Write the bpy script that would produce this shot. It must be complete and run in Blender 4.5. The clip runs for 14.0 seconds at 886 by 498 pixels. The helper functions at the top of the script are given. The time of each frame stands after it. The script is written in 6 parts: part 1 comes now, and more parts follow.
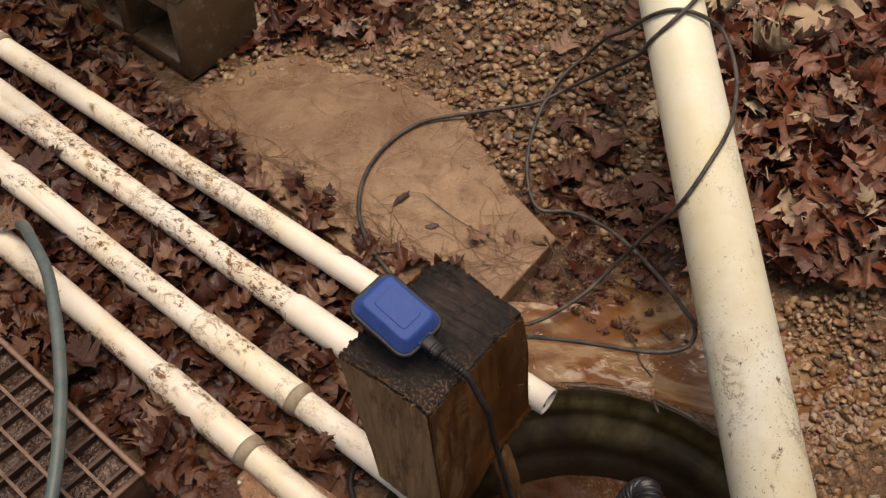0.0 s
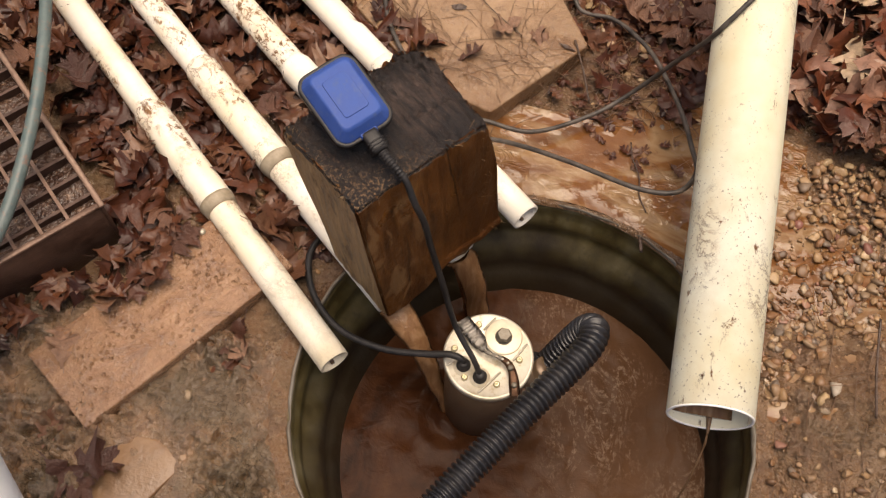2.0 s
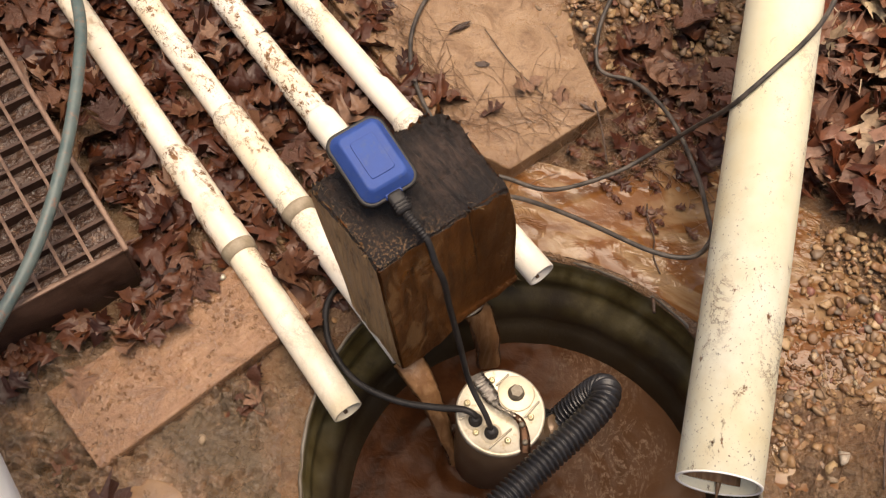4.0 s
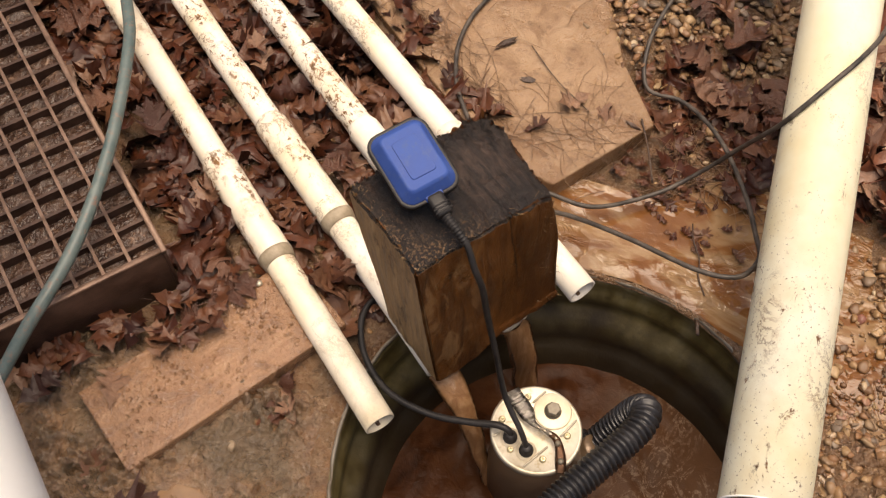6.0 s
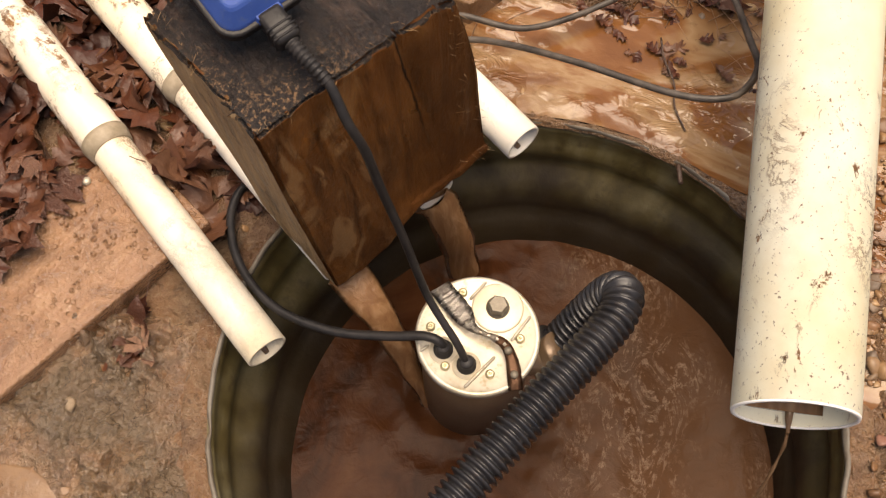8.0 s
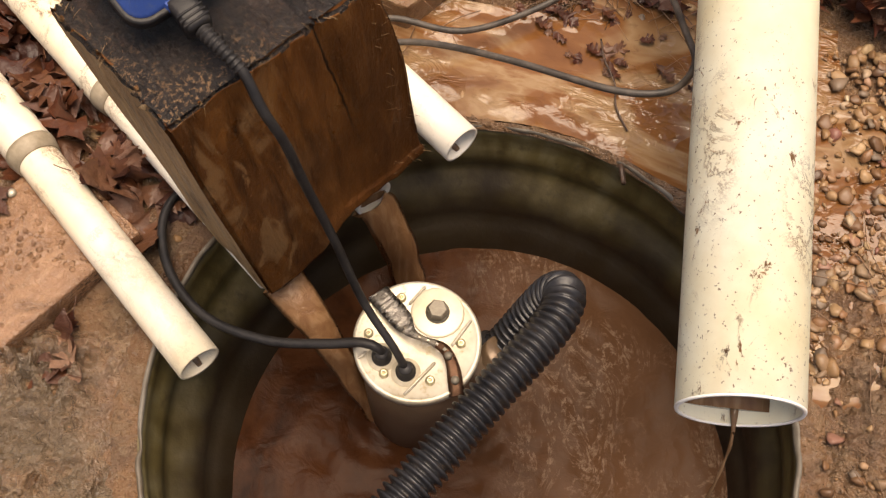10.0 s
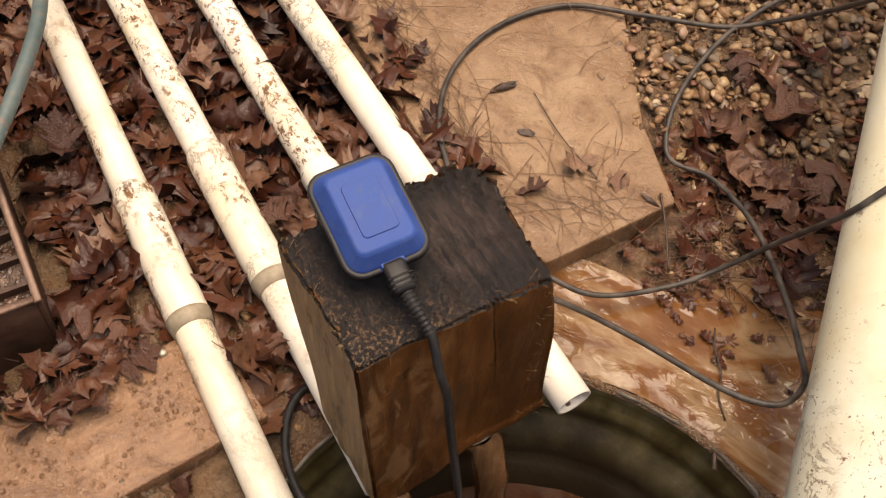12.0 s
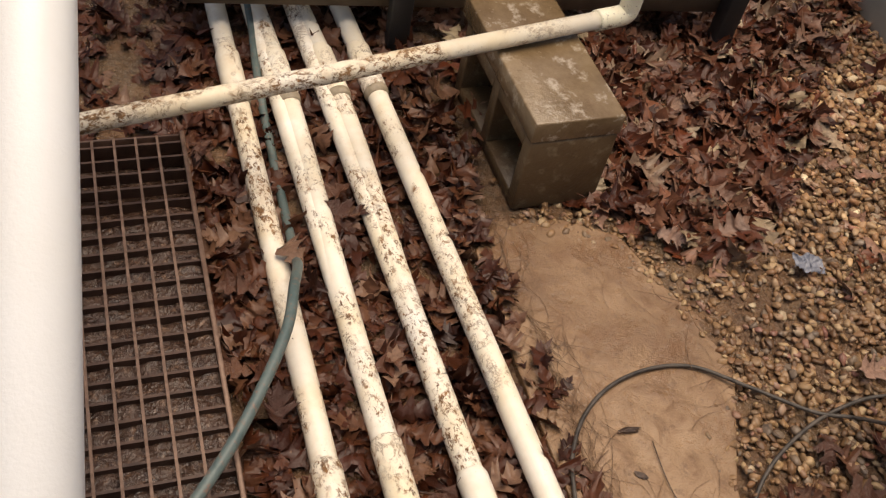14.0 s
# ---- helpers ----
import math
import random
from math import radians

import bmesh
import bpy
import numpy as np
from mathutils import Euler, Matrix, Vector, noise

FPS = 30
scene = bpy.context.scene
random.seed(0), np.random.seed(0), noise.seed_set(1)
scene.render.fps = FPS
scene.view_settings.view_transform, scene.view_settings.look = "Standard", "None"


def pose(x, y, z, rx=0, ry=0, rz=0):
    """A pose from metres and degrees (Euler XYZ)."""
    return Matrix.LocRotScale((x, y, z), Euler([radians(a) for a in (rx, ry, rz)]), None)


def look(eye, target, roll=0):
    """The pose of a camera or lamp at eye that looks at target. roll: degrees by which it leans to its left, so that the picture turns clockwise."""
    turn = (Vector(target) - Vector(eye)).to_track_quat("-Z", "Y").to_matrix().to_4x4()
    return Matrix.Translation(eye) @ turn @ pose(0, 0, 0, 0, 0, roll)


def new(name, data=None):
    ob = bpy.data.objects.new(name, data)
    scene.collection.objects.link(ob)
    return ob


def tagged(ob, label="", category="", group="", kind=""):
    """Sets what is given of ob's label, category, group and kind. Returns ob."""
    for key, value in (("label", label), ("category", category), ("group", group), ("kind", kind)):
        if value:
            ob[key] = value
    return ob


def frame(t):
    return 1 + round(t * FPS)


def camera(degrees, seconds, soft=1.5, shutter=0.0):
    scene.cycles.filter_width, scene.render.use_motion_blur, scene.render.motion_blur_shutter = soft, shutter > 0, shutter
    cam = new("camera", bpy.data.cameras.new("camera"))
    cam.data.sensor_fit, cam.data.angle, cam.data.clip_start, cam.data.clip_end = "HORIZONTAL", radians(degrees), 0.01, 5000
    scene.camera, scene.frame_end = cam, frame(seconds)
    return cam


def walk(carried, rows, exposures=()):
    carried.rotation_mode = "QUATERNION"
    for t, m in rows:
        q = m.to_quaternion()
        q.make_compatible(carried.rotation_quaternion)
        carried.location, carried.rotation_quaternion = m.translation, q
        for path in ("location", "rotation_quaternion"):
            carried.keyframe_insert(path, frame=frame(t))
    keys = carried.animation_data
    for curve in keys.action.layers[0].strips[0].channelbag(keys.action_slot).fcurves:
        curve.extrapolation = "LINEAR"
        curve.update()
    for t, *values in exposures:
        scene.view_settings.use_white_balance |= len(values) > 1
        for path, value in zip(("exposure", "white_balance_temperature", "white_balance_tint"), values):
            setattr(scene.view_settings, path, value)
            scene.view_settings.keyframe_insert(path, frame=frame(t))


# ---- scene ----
cam = camera(48.5, 14.0, soft=1.3)
PATH = [
    (0, (-0.038, -0.042, 1.492), (0.007, 1.218, -0.061), 1.8),
    (0.5, (0.008, 0.041, 1.436), (0.079, 1.226, -0.174), 2.4),
    (1, (0.098, 0.082, 1.411), (0.117, 1.069, -0.329), 3.8),
    (1.5, (0.165, 0.082, 1.428), (0.054, 0.997, -0.347), 5.2),
    (2, (0.162, 0.057, 1.46), (0.021, 0.894, -0.351), 3.3),
    (2.5, (0.175, 0.064, 1.463), (0.038, 0.865, -0.365), 2.7),
    (3, (0.183, 0.074, 1.449), (0.066, 0.869, -0.383), 3.2),
    (3.5, (0.185, 0.077, 1.443), (0.063, 0.873, -0.387), 2.6),
    (4, (0.14, 0.073, 1.495), (-0.028, 0.964, -0.287), 4.4),
    (4.2, (0.128, 0.067, 1.501), (-0.114, 1.024, -0.238), 4.0),
    (6.3, (0.153, 0.05, 1.438), (-0.12, 0.973, -0.315), 0.7),
    (6.5, (0.156, 0.05, 1.428), (-0.116, 0.939, -0.343), -0.4),
    (7, (0.166, 0.067, 1.402), (-0.07, 0.886, -0.408), -0.9),
    (7.5, (0.185, 0.156, 1.189), (-0.015, 0.97, -0.627), -0.1),
    (8, (0.181, 0.228, 1.095), (0.038, 0.964, -0.759), -0.4),
    (8.2, (0.199, 0.24, 1.087), (0.06, 0.942, -0.78), -0.7),
    (10.3, (0.220, 0.215, 1.056), (0.124, 1.040, -0.763), 2.3),
    (10.5, (0.207, 0.238, 1.074), (0.082, 1.086, -0.733), 2.4),
    (11, (0.131, 0.239, 1.142), (-0.031, 1.31, -0.539), 7.2),
    (11.5, (0.097, 0.245, 1.192), (-0.145, 1.328, -0.471), 8.4),
    (12, (0.108, 0.223, 1.18), (-0.144, 1.285, -0.495), 9.3),
    (12.5, (0.122, 0.211, 1.212), (-0.102, 1.197, -0.513), 8.3),
    (13, (0.111, 0.17, 1.338), (-0.015, 1.143, -0.405), 18.7),
    (13.4, (0.092, 0.146, 1.444), (-0.174, 1.188, -0.241), 15.1),
    (13.5, (0.072, 0.133, 1.474), (-0.221, 1.207, -0.188), 15.4),
    (13.8, (-0.034, 0.138, 1.585), (-0.388, 1.282, -0.017), 17.6),
    (14, (-0.064, 0.131, 1.591), (-0.573, 1.357, 0.095), 13.6),
]
walk(cam, [(t, look(eye, target, roll)) for t, eye, target, roll in PATH],
     exposures=[(0.0, -0.17, 7250, 15), (0.5, -0.02, 7300, 15), (1.0, 0.10, 7300, 15), (1.6, 0.30, 7300, 15), (2.5, 0.40, 7350, 15), (6.5, 0.42, 7550, 15), (7.0, 0.44, 7550, 15), (8.0, 0.65, 7600, 15),
                (10.5, 0.60, 7650, 15), (11.0, 0.58, 7650, 15), (12.0, 0.45, 7600, 15), (13.5, 0.28, 7550, 15), (14.0, -0.04, 7250, 13)])

# ---------------------------------------------------------------- light
world = bpy.data.worlds.new("overcast_sky")
scene.world = world
world.use_nodes = True
wn = world.node_tree
sky = wn.nodes.new("ShaderNodeTexSky")
sky.sky_type = "NISHITA"
sky.sun_disc = False
sky.sun_elevation, sky.sun_rotation = radians(84), radians(23)
sky.air_density, sky.dust_density, sky.ozone_density = 1.0, 4.0, 1.0
wn.links.new(sky.outputs[0], wn.nodes["Background"].inputs[0])
wn.nodes["Background"].inputs[1].default_value = 0.11
sun = new("sun", bpy.data.lights.new("sun", "SUN"))
sun.data.energy, sun.data.angle, sun.data.color = 3.0, radians(48), (1.0, 0.92, 0.80)
sun.matrix_world = look((0.35, 0.95, 4.0), (0.2, 0.6, 0))


# ---------------------------------------------------------------- materials
class Nodes:
    """A small builder for one material."""

    def __init__(self, name):
        self.mat = bpy.data.materials.new(name)
        self.mat.use_nodes = True
        self.t = self.mat.node_tree
        self.bsdf = self.t.nodes["Principled BSDF"]
        co = self.t.nodes.new("ShaderNodeTexCoord")
        info = self.t.nodes.new("ShaderNodeObjectInfo")
        shift = self.t.nodes.new("ShaderNodeVectorMath")
        shift.operation = "MULTIPLY_ADD"
        self.t.links.new(info.outputs["Random"], shift.inputs[0])
        shift.inputs[1].default_value = (7, 11, 5)
        self.t.links.new(co.outputs["Object"], shift.inputs[2])
        self.obj = shift.outputs[0]
        self.raw = co.outputs["Object"]
        self.rand = info.outputs["Random"]

    def link(self, a, b):
        self.t.links.new(a, b)

    def stretch(self, sx, sy, sz):
        m = self.t.nodes.new("ShaderNodeMapping")
        m.inputs["Scale"].default_value = (sx, sy, sz)
        self.link(self.obj, m.inputs[0])
        return m.outputs[0]

    def noise(self, scale, detail=4, rough=0.6, vec=None, distortion=0.0):
        n = self.t.nodes.new("ShaderNodeTexNoise")
        n.inputs["Scale"].default_value = scale
        n.inputs["Detail"].default_value = detail
        n.inputs["Roughness"].default_value = rough
        n.inputs["Distortion"].default_value = distortion
        self.link(vec or self.obj, n.inputs["Vector"])
        return n.outputs["Fac"]

    def cells(self, scale, vec=None):
        n = self.t.nodes.new("ShaderNodeTexVoronoi")
        n.inputs["Scale"].default_value = scale
        self.link(vec or self.obj, n.inputs["Vector"])
        return n.outputs["Distance"]

    def axis(self, k):
        n = self.t.nodes.new("ShaderNodeSeparateXYZ")
        self.link(self.raw, n.inputs[0])
        return n.outputs[k]

    def span(self, v, a, b, va=0.0, vb=1.0):
        n = self.t.nodes.new("ShaderNodeMapRange")
        for k, w in zip((1, 2, 3, 4), (a, b, va, vb)):
            n.inputs[k].default_value = w
        self.link(v, n.inputs[0])
        return n.outputs[0]

    def ramp(self, fac, stops):
        r = self.t.nodes.new("ShaderNodeValToRGB")
        e = r.color_ramp.elements
        while len(e) < len(stops):
            e.new(0.5)
        for k, (p, c) in zip(e, stops):
            k.position = p
            k.color = (*c, 1) if len(c) == 3 else c
        self.link(fac, r.inputs[0])
        return r.outputs[0]

    def gray(self, fac, a, b, va=0.0, vb=1.0):
        return self.ramp(fac, [(a, (va, va, va)), (b, (vb, vb, vb))])

    def mix(self, fac, a, b, how="MIX"):
        m = self.t.nodes.new("ShaderNodeMix")
        m.data_type, m.blend_type = "RGBA", how
        for v, i in ((fac, 0), (a, 6), (b, 7)):
            if isinstance(v, (int, float)):
                m.inputs[i].default_value = v
            elif isinstance(v, tuple):
                m.inputs[i].default_value = (*v, 1)
            else:
                self.link(v, m.inputs[i])
        return m.outputs[2]

    def island(self):
        return self.t.nodes.new("ShaderNodeNewGeometry").outputs["Random Per Island"]

    def bump(self, fac, strength, dist, under=None):
        b = self.t.nodes.new("ShaderNodeBump")
        b.inputs["Strength"].default_value = strength
        b.inputs["Distance"].default_value = dist
        self.link(fac, b.inputs["Height"])
        if under:
            self.link(under, b.inputs["Normal"])
        return b.outputs[0]

    def done(self, color, rough, normal=None, metal=0.0, **more):
        for v, key in ((color, "Base Color"), (rough, "Roughness"), (metal, "Metallic")):
            i = self.bsdf.inputs[key]
            if isinstance(v, (int, float)):
                i.default_value = v
            elif isinstance(v, tuple):
                i.default_value = (*v, 1)
            else:
                self.link(v, i)
        if normal:
            self.link(normal, self.bsdf.inputs["Normal"])
            self.link(normal, self.bsdf.inputs["Coat Normal"])
        for k, v in more.items():
            self.bsdf.inputs[k.replace("_", " ")].default_value = v
        return self.mat


def make_mud(name="wet_mud", pale=1.0, film=0.0):
    n = Nodes(name)
    big, mid, fine = n.noise(3.0, 5), n.noise(16, 6, 0.65, distortion=0.5), n.noise(110, 4, 0.7)
    c = n.ramp(big, [(0.3, (0.115, 0.060, 0.031)), (0.5, (0.180, 0.098, 0.050)), (0.7, (0.225, 0.138, 0.078))])
    c = n.mix(n.gray(mid, 0.45, 0.7), c, (0.0935, 0.0516, 0.0296))
    c = n.mix(n.gray(n.noise(6, 5, 0.6, distortion=0.8), 0.5, 0.62, 0, 0.65), c, (0.130, 0.085, 0.048))
    c = n.mix(n.gray(fine, 0.5, 0.75, 0, 0.6), c, (0.281, 0.196, 0.122))
    c = n.mix(n.gray(n.noise(60, 5, 0.7), 0.56, 0.66, 0, 0.6), c, (0.062, 0.032, 0.016))
    r = n.gray(mid, 0.38, 0.62, 0.06, 0.42)
    b = n.bump(fine, 0.95, 0.008, n.bump(n.noise(48, 5, 0.6), 0.8, 0.012, n.bump(mid, 0.7, 0.014)))
    c = n.mix(1.0, c, (pale, pale, pale), "MULTIPLY")
    if film:
        c = n.mix(n.gray(n.noise(5, 5, 0.65), 0.42, 0.54, 0, 0.8), c, (0.098, 0.070, 0.040))
    return n.done(c, r, b, Coat_Weight=film, Coat_Roughness=0.12)


def make_slab():
    n = Nodes("wet_sandy_slab")
    big, mid, fine = n.noise(4.0, 5, distortion=0.6), n.noise(19, 7, 0.7, distortion=0.8), n.noise(240, 3, 0.7)
    c = n.ramp(big, [(0.28, (0.150, 0.082, 0.042)), (0.45, (0.235, 0.138, 0.072)), (0.6, (0.31, 0.192, 0.106)), (0.75, (0.38, 0.265, 0.165))])
    wet = n.noise(3.4, 6, 0.62, distortion=0.9)
    c = n.mix(n.gray(wet, 0.50, 0.62, 0, 0.8), c, (0.145, 0.070, 0.030))
    c = n.mix(n.gray(mid, 0.48, 0.68, 0, 0.85), c, (0.155, 0.077, 0.035))
    c = n.mix(n.gray(n.noise(46, 5, 0.7), 0.56, 0.7, 0, 0.7), c, (0.11, 0.055, 0.027))
    c = n.mix(n.gray(fine, 0.55, 0.8, 0, 0.45), c, (0.42, 0.29, 0.17))
    return n.done(c, n.mix(n.gray(wet, 0.50, 0.62), n.gray(mid, 0.35, 0.65, 0.25, 0.55), (0.12, 0.12, 0.12)), n.bump(fine, 0.4, 0.003, n.bump(n.noise(70, 5, 0.65, distortion=0.6), 0.45, 0.004, n.bump(mid, 0.8, 0.007))))


def make_plank():
    n = Nodes("wet_muddy_plank")
    grain = n.noise(14, 6, 0.6, n.stretch(7, 1, 7))
    mid, fine = n.noise(20, 7, 0.7, distortion=0.7), n.noise(170, 4, 0.7)
    c = n.ramp(grain, [(0.3, (0.235, 0.118, 0.06)), (0.6, (0.31, 0.17, 0.09)), (0.8, (0.337, 0.192, 0.106))])
    c = n.mix(n.gray(mid, 0.45, 0.66, 0, 0.85), c, (0.161, 0.0784, 0.0383))
    c = n.mix(n.gray(fine, 0.55, 0.75, 0, 0.55), c, (0.421, 0.271, 0.162))
    pit = n.mix(1.0, n.gray(n.mix(0.35, n.cells(105), n.noise(60, 3)), 0.22, 0.42), n.gray(n.noise(9, 4), 0.48, 0.58, 1, 0), "LIGHTEN")
    return n.done(c, n.gray(mid, 0.35, 0.65, 0.08, 0.34), n.bump(fine, 0.7, 0.005, n.bump(pit, 0.8, 0.005, n.bump(mid, 0.8, 0.008))), Coat_Weight=0.6, Coat_Roughness=0.1)


def make_pvc(name, base, mud, lo, scale, ends=0.45, clean_from=9.0):
    n = Nodes(name)
    tone = n.noise(6, 4)
    c = n.mix(n.gray(tone, 0.35, 0.7), base, tuple(v * w for v, w in zip(base, (0.95, 0.88, 0.72))))
    spots = n.noise(scale, 6, 0.78, n.stretch(1.1, 1.1, 0.8), 0.5)
    where = n.noise(8.5, 4, 0.6, n.stretch(1, 1, 0.6))
    mask = n.mix(1.0, n.gray(spots, lo, lo + 0.05), n.gray(where, 0.48, 0.55), "MULTIPLY")
    # dried tide lines
    ring = n.ramp(n.noise(17, 7, 0.75, distortion=0.4), [(0.475, (0, 0, 0)), (0.50, (1, 1, 1)), (0.525, (0, 0, 0))])
    ring = n.mix(1.0, ring, n.gray(n.noise(5, 3, 0.5, n.stretch(1, 1, 0.8)), 0.56, 0.62, 0, 0.8), "MULTIPLY")
    rinsed = n.span(n.axis(2), 0.04, ends, 0.12 if ends > 0.1 else 1.0, 1.0)
    rinsed = n.mix(1.0, rinsed, n.span(n.axis(2), clean_from, clean_from + 0.2, 1.0, 0.08), "MULTIPLY")
    mask = n.mix(1.0, n.mix(1.0, mask, ring, "LIGHTEN"), rinsed, "MULTIPLY")
    speck = n.mix(1.0, n.gray(n.noise(230, 3, 0.6), 0.64, 0.69), n.gray(where, 0.44, 0.56, 0.06, 1.0), "MULTIPLY")
    tint = n.ramp(n.noise(70, 3), [(0.35, (0.075, 0.034, 0.013)), (0.65, (0.29, 0.14, 0.050))])
    c = n.mix(mask, c, tint)
    c = n.mix(n.mix(1.0, speck, rinsed, "MULTIPLY"), c, (0.15, 0.08, 0.036))
    film = n.mix(1.0, n.gray(n.noise(24, 6, 0.72), 0.42, 0.7, 0, mud), n.gray(where, 0.36, 0.62, 0.25, 1.0), "MULTIPLY")
    c = n.mix(n.mix(1.0, film, rinsed, "MULTIPLY"), c, (0.50, 0.29, 0.13))
    r = n.mix(mask, n.gray(tone, 0.3, 0.7, 0.34, 0.5), (0.75, 0.75, 0.75))
    return n.done(c, r, n.bump(mask, 0.5, 0.0015))


def make_timber():
    """The soaked, dark face."""
    n = Nodes("soaked_timber_face")
    grain = n.noise(9, 7, 0.62, n.stretch(6, 6, 1.0), 0.9)
    big, fine = n.noise(9, 5, 0.6), n.noise(180, 4, 0.7, n.stretch(2, 2, 0.5))
    c = n.ramp(grain, [(0.26, (0.034, 0.010, 0.002)), (0.44, (0.110, 0.036, 0.007)), (0.60, (0.175, 0.063, 0.014)), (0.76, (0.24, 0.105, 0.030))])
    c = n.mix(n.gray(big, 0.45, 0.7, 0, 0.6), c, (0.045, 0.017, 0.006))
    soaked = n.mix(1.0, n.span(n.axis(0), -0.02, 0.07, 0.0, 0.7), n.gray(n.noise(14, 5, 0.7), 0.34, 0.6, 0.3, 1.0), "MULTIPLY")
    c = n.mix(soaked, c, (0.060, 0.019, 0.004))
    # pale rubbed smears
    smear = n.mix(1.0, n.gray(n.noise(11, 5, 0.6, n.stretch(2.2, 2.2, 0.9), 1.2), 0.52, 0.60), n.span(n.axis(0), 0.01, -0.05), "MULTIPLY")
    c = n.mix(n.mix(1.0, smear, (0.6, 0.6, 0.6), "MULTIPLY"), c, (0.27, 0.145, 0.060))
    c = n.mix(n.gray(n.noise(240, 3, 0.7), 0.63, 0.70, 0, 0.5), c, (0.30, 0.16, 0.07))
    # a drying split running down from the top edge
    tilt = n.t.nodes.new("ShaderNodeMath")
    tilt.operation = "MULTIPLY_ADD"
    n.link(n.axis(2), tilt.inputs[0])
    tilt.inputs[1].default_value = 0.12
    n.link(n.axis(0), tilt.inputs[2])
    wob = n.t.nodes.new("ShaderNodeMath")
    wob.operation = "MULTIPLY_ADD"
    n.link(n.noise(40, 4, 0.6), wob.inputs[0])
    wob.inputs[1].default_value = 0.012
    n.link(tilt.outputs[0], wob.inputs[2])
    split = n.mix(1.0, n.span(wob.outputs[0], 0.0738, 0.0748), n.span(wob.outputs[0], 0.0772, 0.0758), "MULTIPLY")
    split = n.mix(1.0, split, n.span(n.axis(2), 0.14, 0.20), "MULTIPLY")
    c = n.mix(split, c, (0.010, 0.004, 0.002))
    return n.done(c, n.gray(big, 0.35, 0.65, 0.25, 0.55), n.bump(fine, 0.6, 0.003, n.bump(grain, 0.8, 0.007)), Specular_IOR_Level=0.22)


def make_timber_dry():
    """The drier, tan face."""
    n = Nodes("dry_tan_timber_face")
    grain = n.noise(10, 7, 0.65, n.stretch(9, 9, 0.9), 0.5)
    fine = n.noise(170, 4, 0.7, n.stretch(2, 2, 0.4))
    c = n.ramp(grain, [(0.30, (0.12, 0.066, 0.026)), (0.45, (0.28, 0.165, 0.072)), (0.60, (0.42, 0.27, 0.135)), (0.75, (0.54, 0.39, 0.22))])
    c = n.mix(n.gray(n.noise(16, 5, 0.7, n.stretch(2, 2, 0.7)), 0.55, 0.66, 0, 0.75), c, (0.075, 0.037, 0.014))
    c = n.mix(n.gray(fine, 0.56, 0.70, 0, 0.5), c, (0.46, 0.32, 0.18))
    return n.done(c, n.gray(grain, 0.35, 0.65, 0.4, 0.65), n.bump(fine, 0.7, 0.003, n.bump(grain, 1.0, 0.008)))


def make_endgrain():
    n = Nodes("blackened_end_grain")
    grain = n.noise(26, 6, 0.7, n.stretch(6, 0.7, 2), 0.4)
    big, fine = n.noise(13, 4), n.noise(260, 4, 0.75)
    c = n.ramp(grain, [(0.3, (0.005, 0.003, 0.0022)), (0.55, (0.019, 0.0105, 0.0072)), (0.75, (0.052, 0.027, 0.017))])
    # planed grey-brown patch with dark splits
    patch = n.mix(1.0, n.span(n.axis(0), 0.0, 0.02), n.span(n.axis(0), 0.10, 0.065), "MULTIPLY")
    patch = n.mix(1.0, patch, n.mix(1.0, n.span(n.axis(1), -0.052, -0.03), n.span(n.axis(1), 0.055, 0.02), "MULTIPLY"), "MULTIPLY")
    patch = n.mix(1.0, patch, n.gray(grain, 0.40, 0.56), "MULTIPLY")
    c = n.mix(patch, c, n.ramp(n.noise(60, 4), [(0.35, (0.046, 0.028, 0.021)), (0.65, (0.095, 0.060, 0.044))]))
    # frayed tan fibres along the front edges
    edge = n.mix(1.0, n.span(n.axis(1), -0.030, -0.066), n.span(n.axis(0), 0.03, -0.06), "MULTIPLY")
    edge = n.mix(1.0, edge, n.mix(0.85, n.span(n.axis(0), -0.075, -0.105), n.span(n.axis(1), 0.03, -0.03), "MULTIPLY"), "LIGHTEN")
    fleck = n.mix(1.0, n.span(fine, 0.52, 0.62), n.span(edge, 0.0, 1.0, 0.08, 1.0), "MULTIPLY")
    c = n.mix(fleck, c, (0.30, 0.175, 0.085))
    return n.done(c, n.gray(big, 0.35, 0.65, 0.3, 0.65), n.bump(fine, 1.0, 0.004, n.bump(grain, 1.0, 0.010)))


def make_leaf(name, dark, tan=1.0):
    n = Nodes(name)
    isl = n.island()
    sallow = tan ** 2
    c = n.ramp(isl, [(0.0, (0.060 * dark, 0.016 * dark, 0.007 * dark)), (0.35, (0.16 * dark, 0.042 * dark, 0.016 * dark)),
                     (0.65, (0.24 * dark, 0.078 * dark * tan, 0.032 * dark * sallow)), (0.86, (0.34 * dark, 0.15 * dark * tan, 0.078 * dark * sallow)),
                     (1.0, (0.52 * dark, 0.29 * dark * tan, 0.18 * dark * tan))])
    mott = n.noise(60, 4, 0.65)
    c = n.mix(n.gray(mott, 0.42, 0.72, 0, 0.55), c, (0.035, 0.013, 0.008))
    return n.done(c, n.gray(mott, 0.35, 0.65, 0.28, 0.55), n.bump(n.noise(90, 4), 0.6, 0.004), Specular_IOR_Level=0.32)


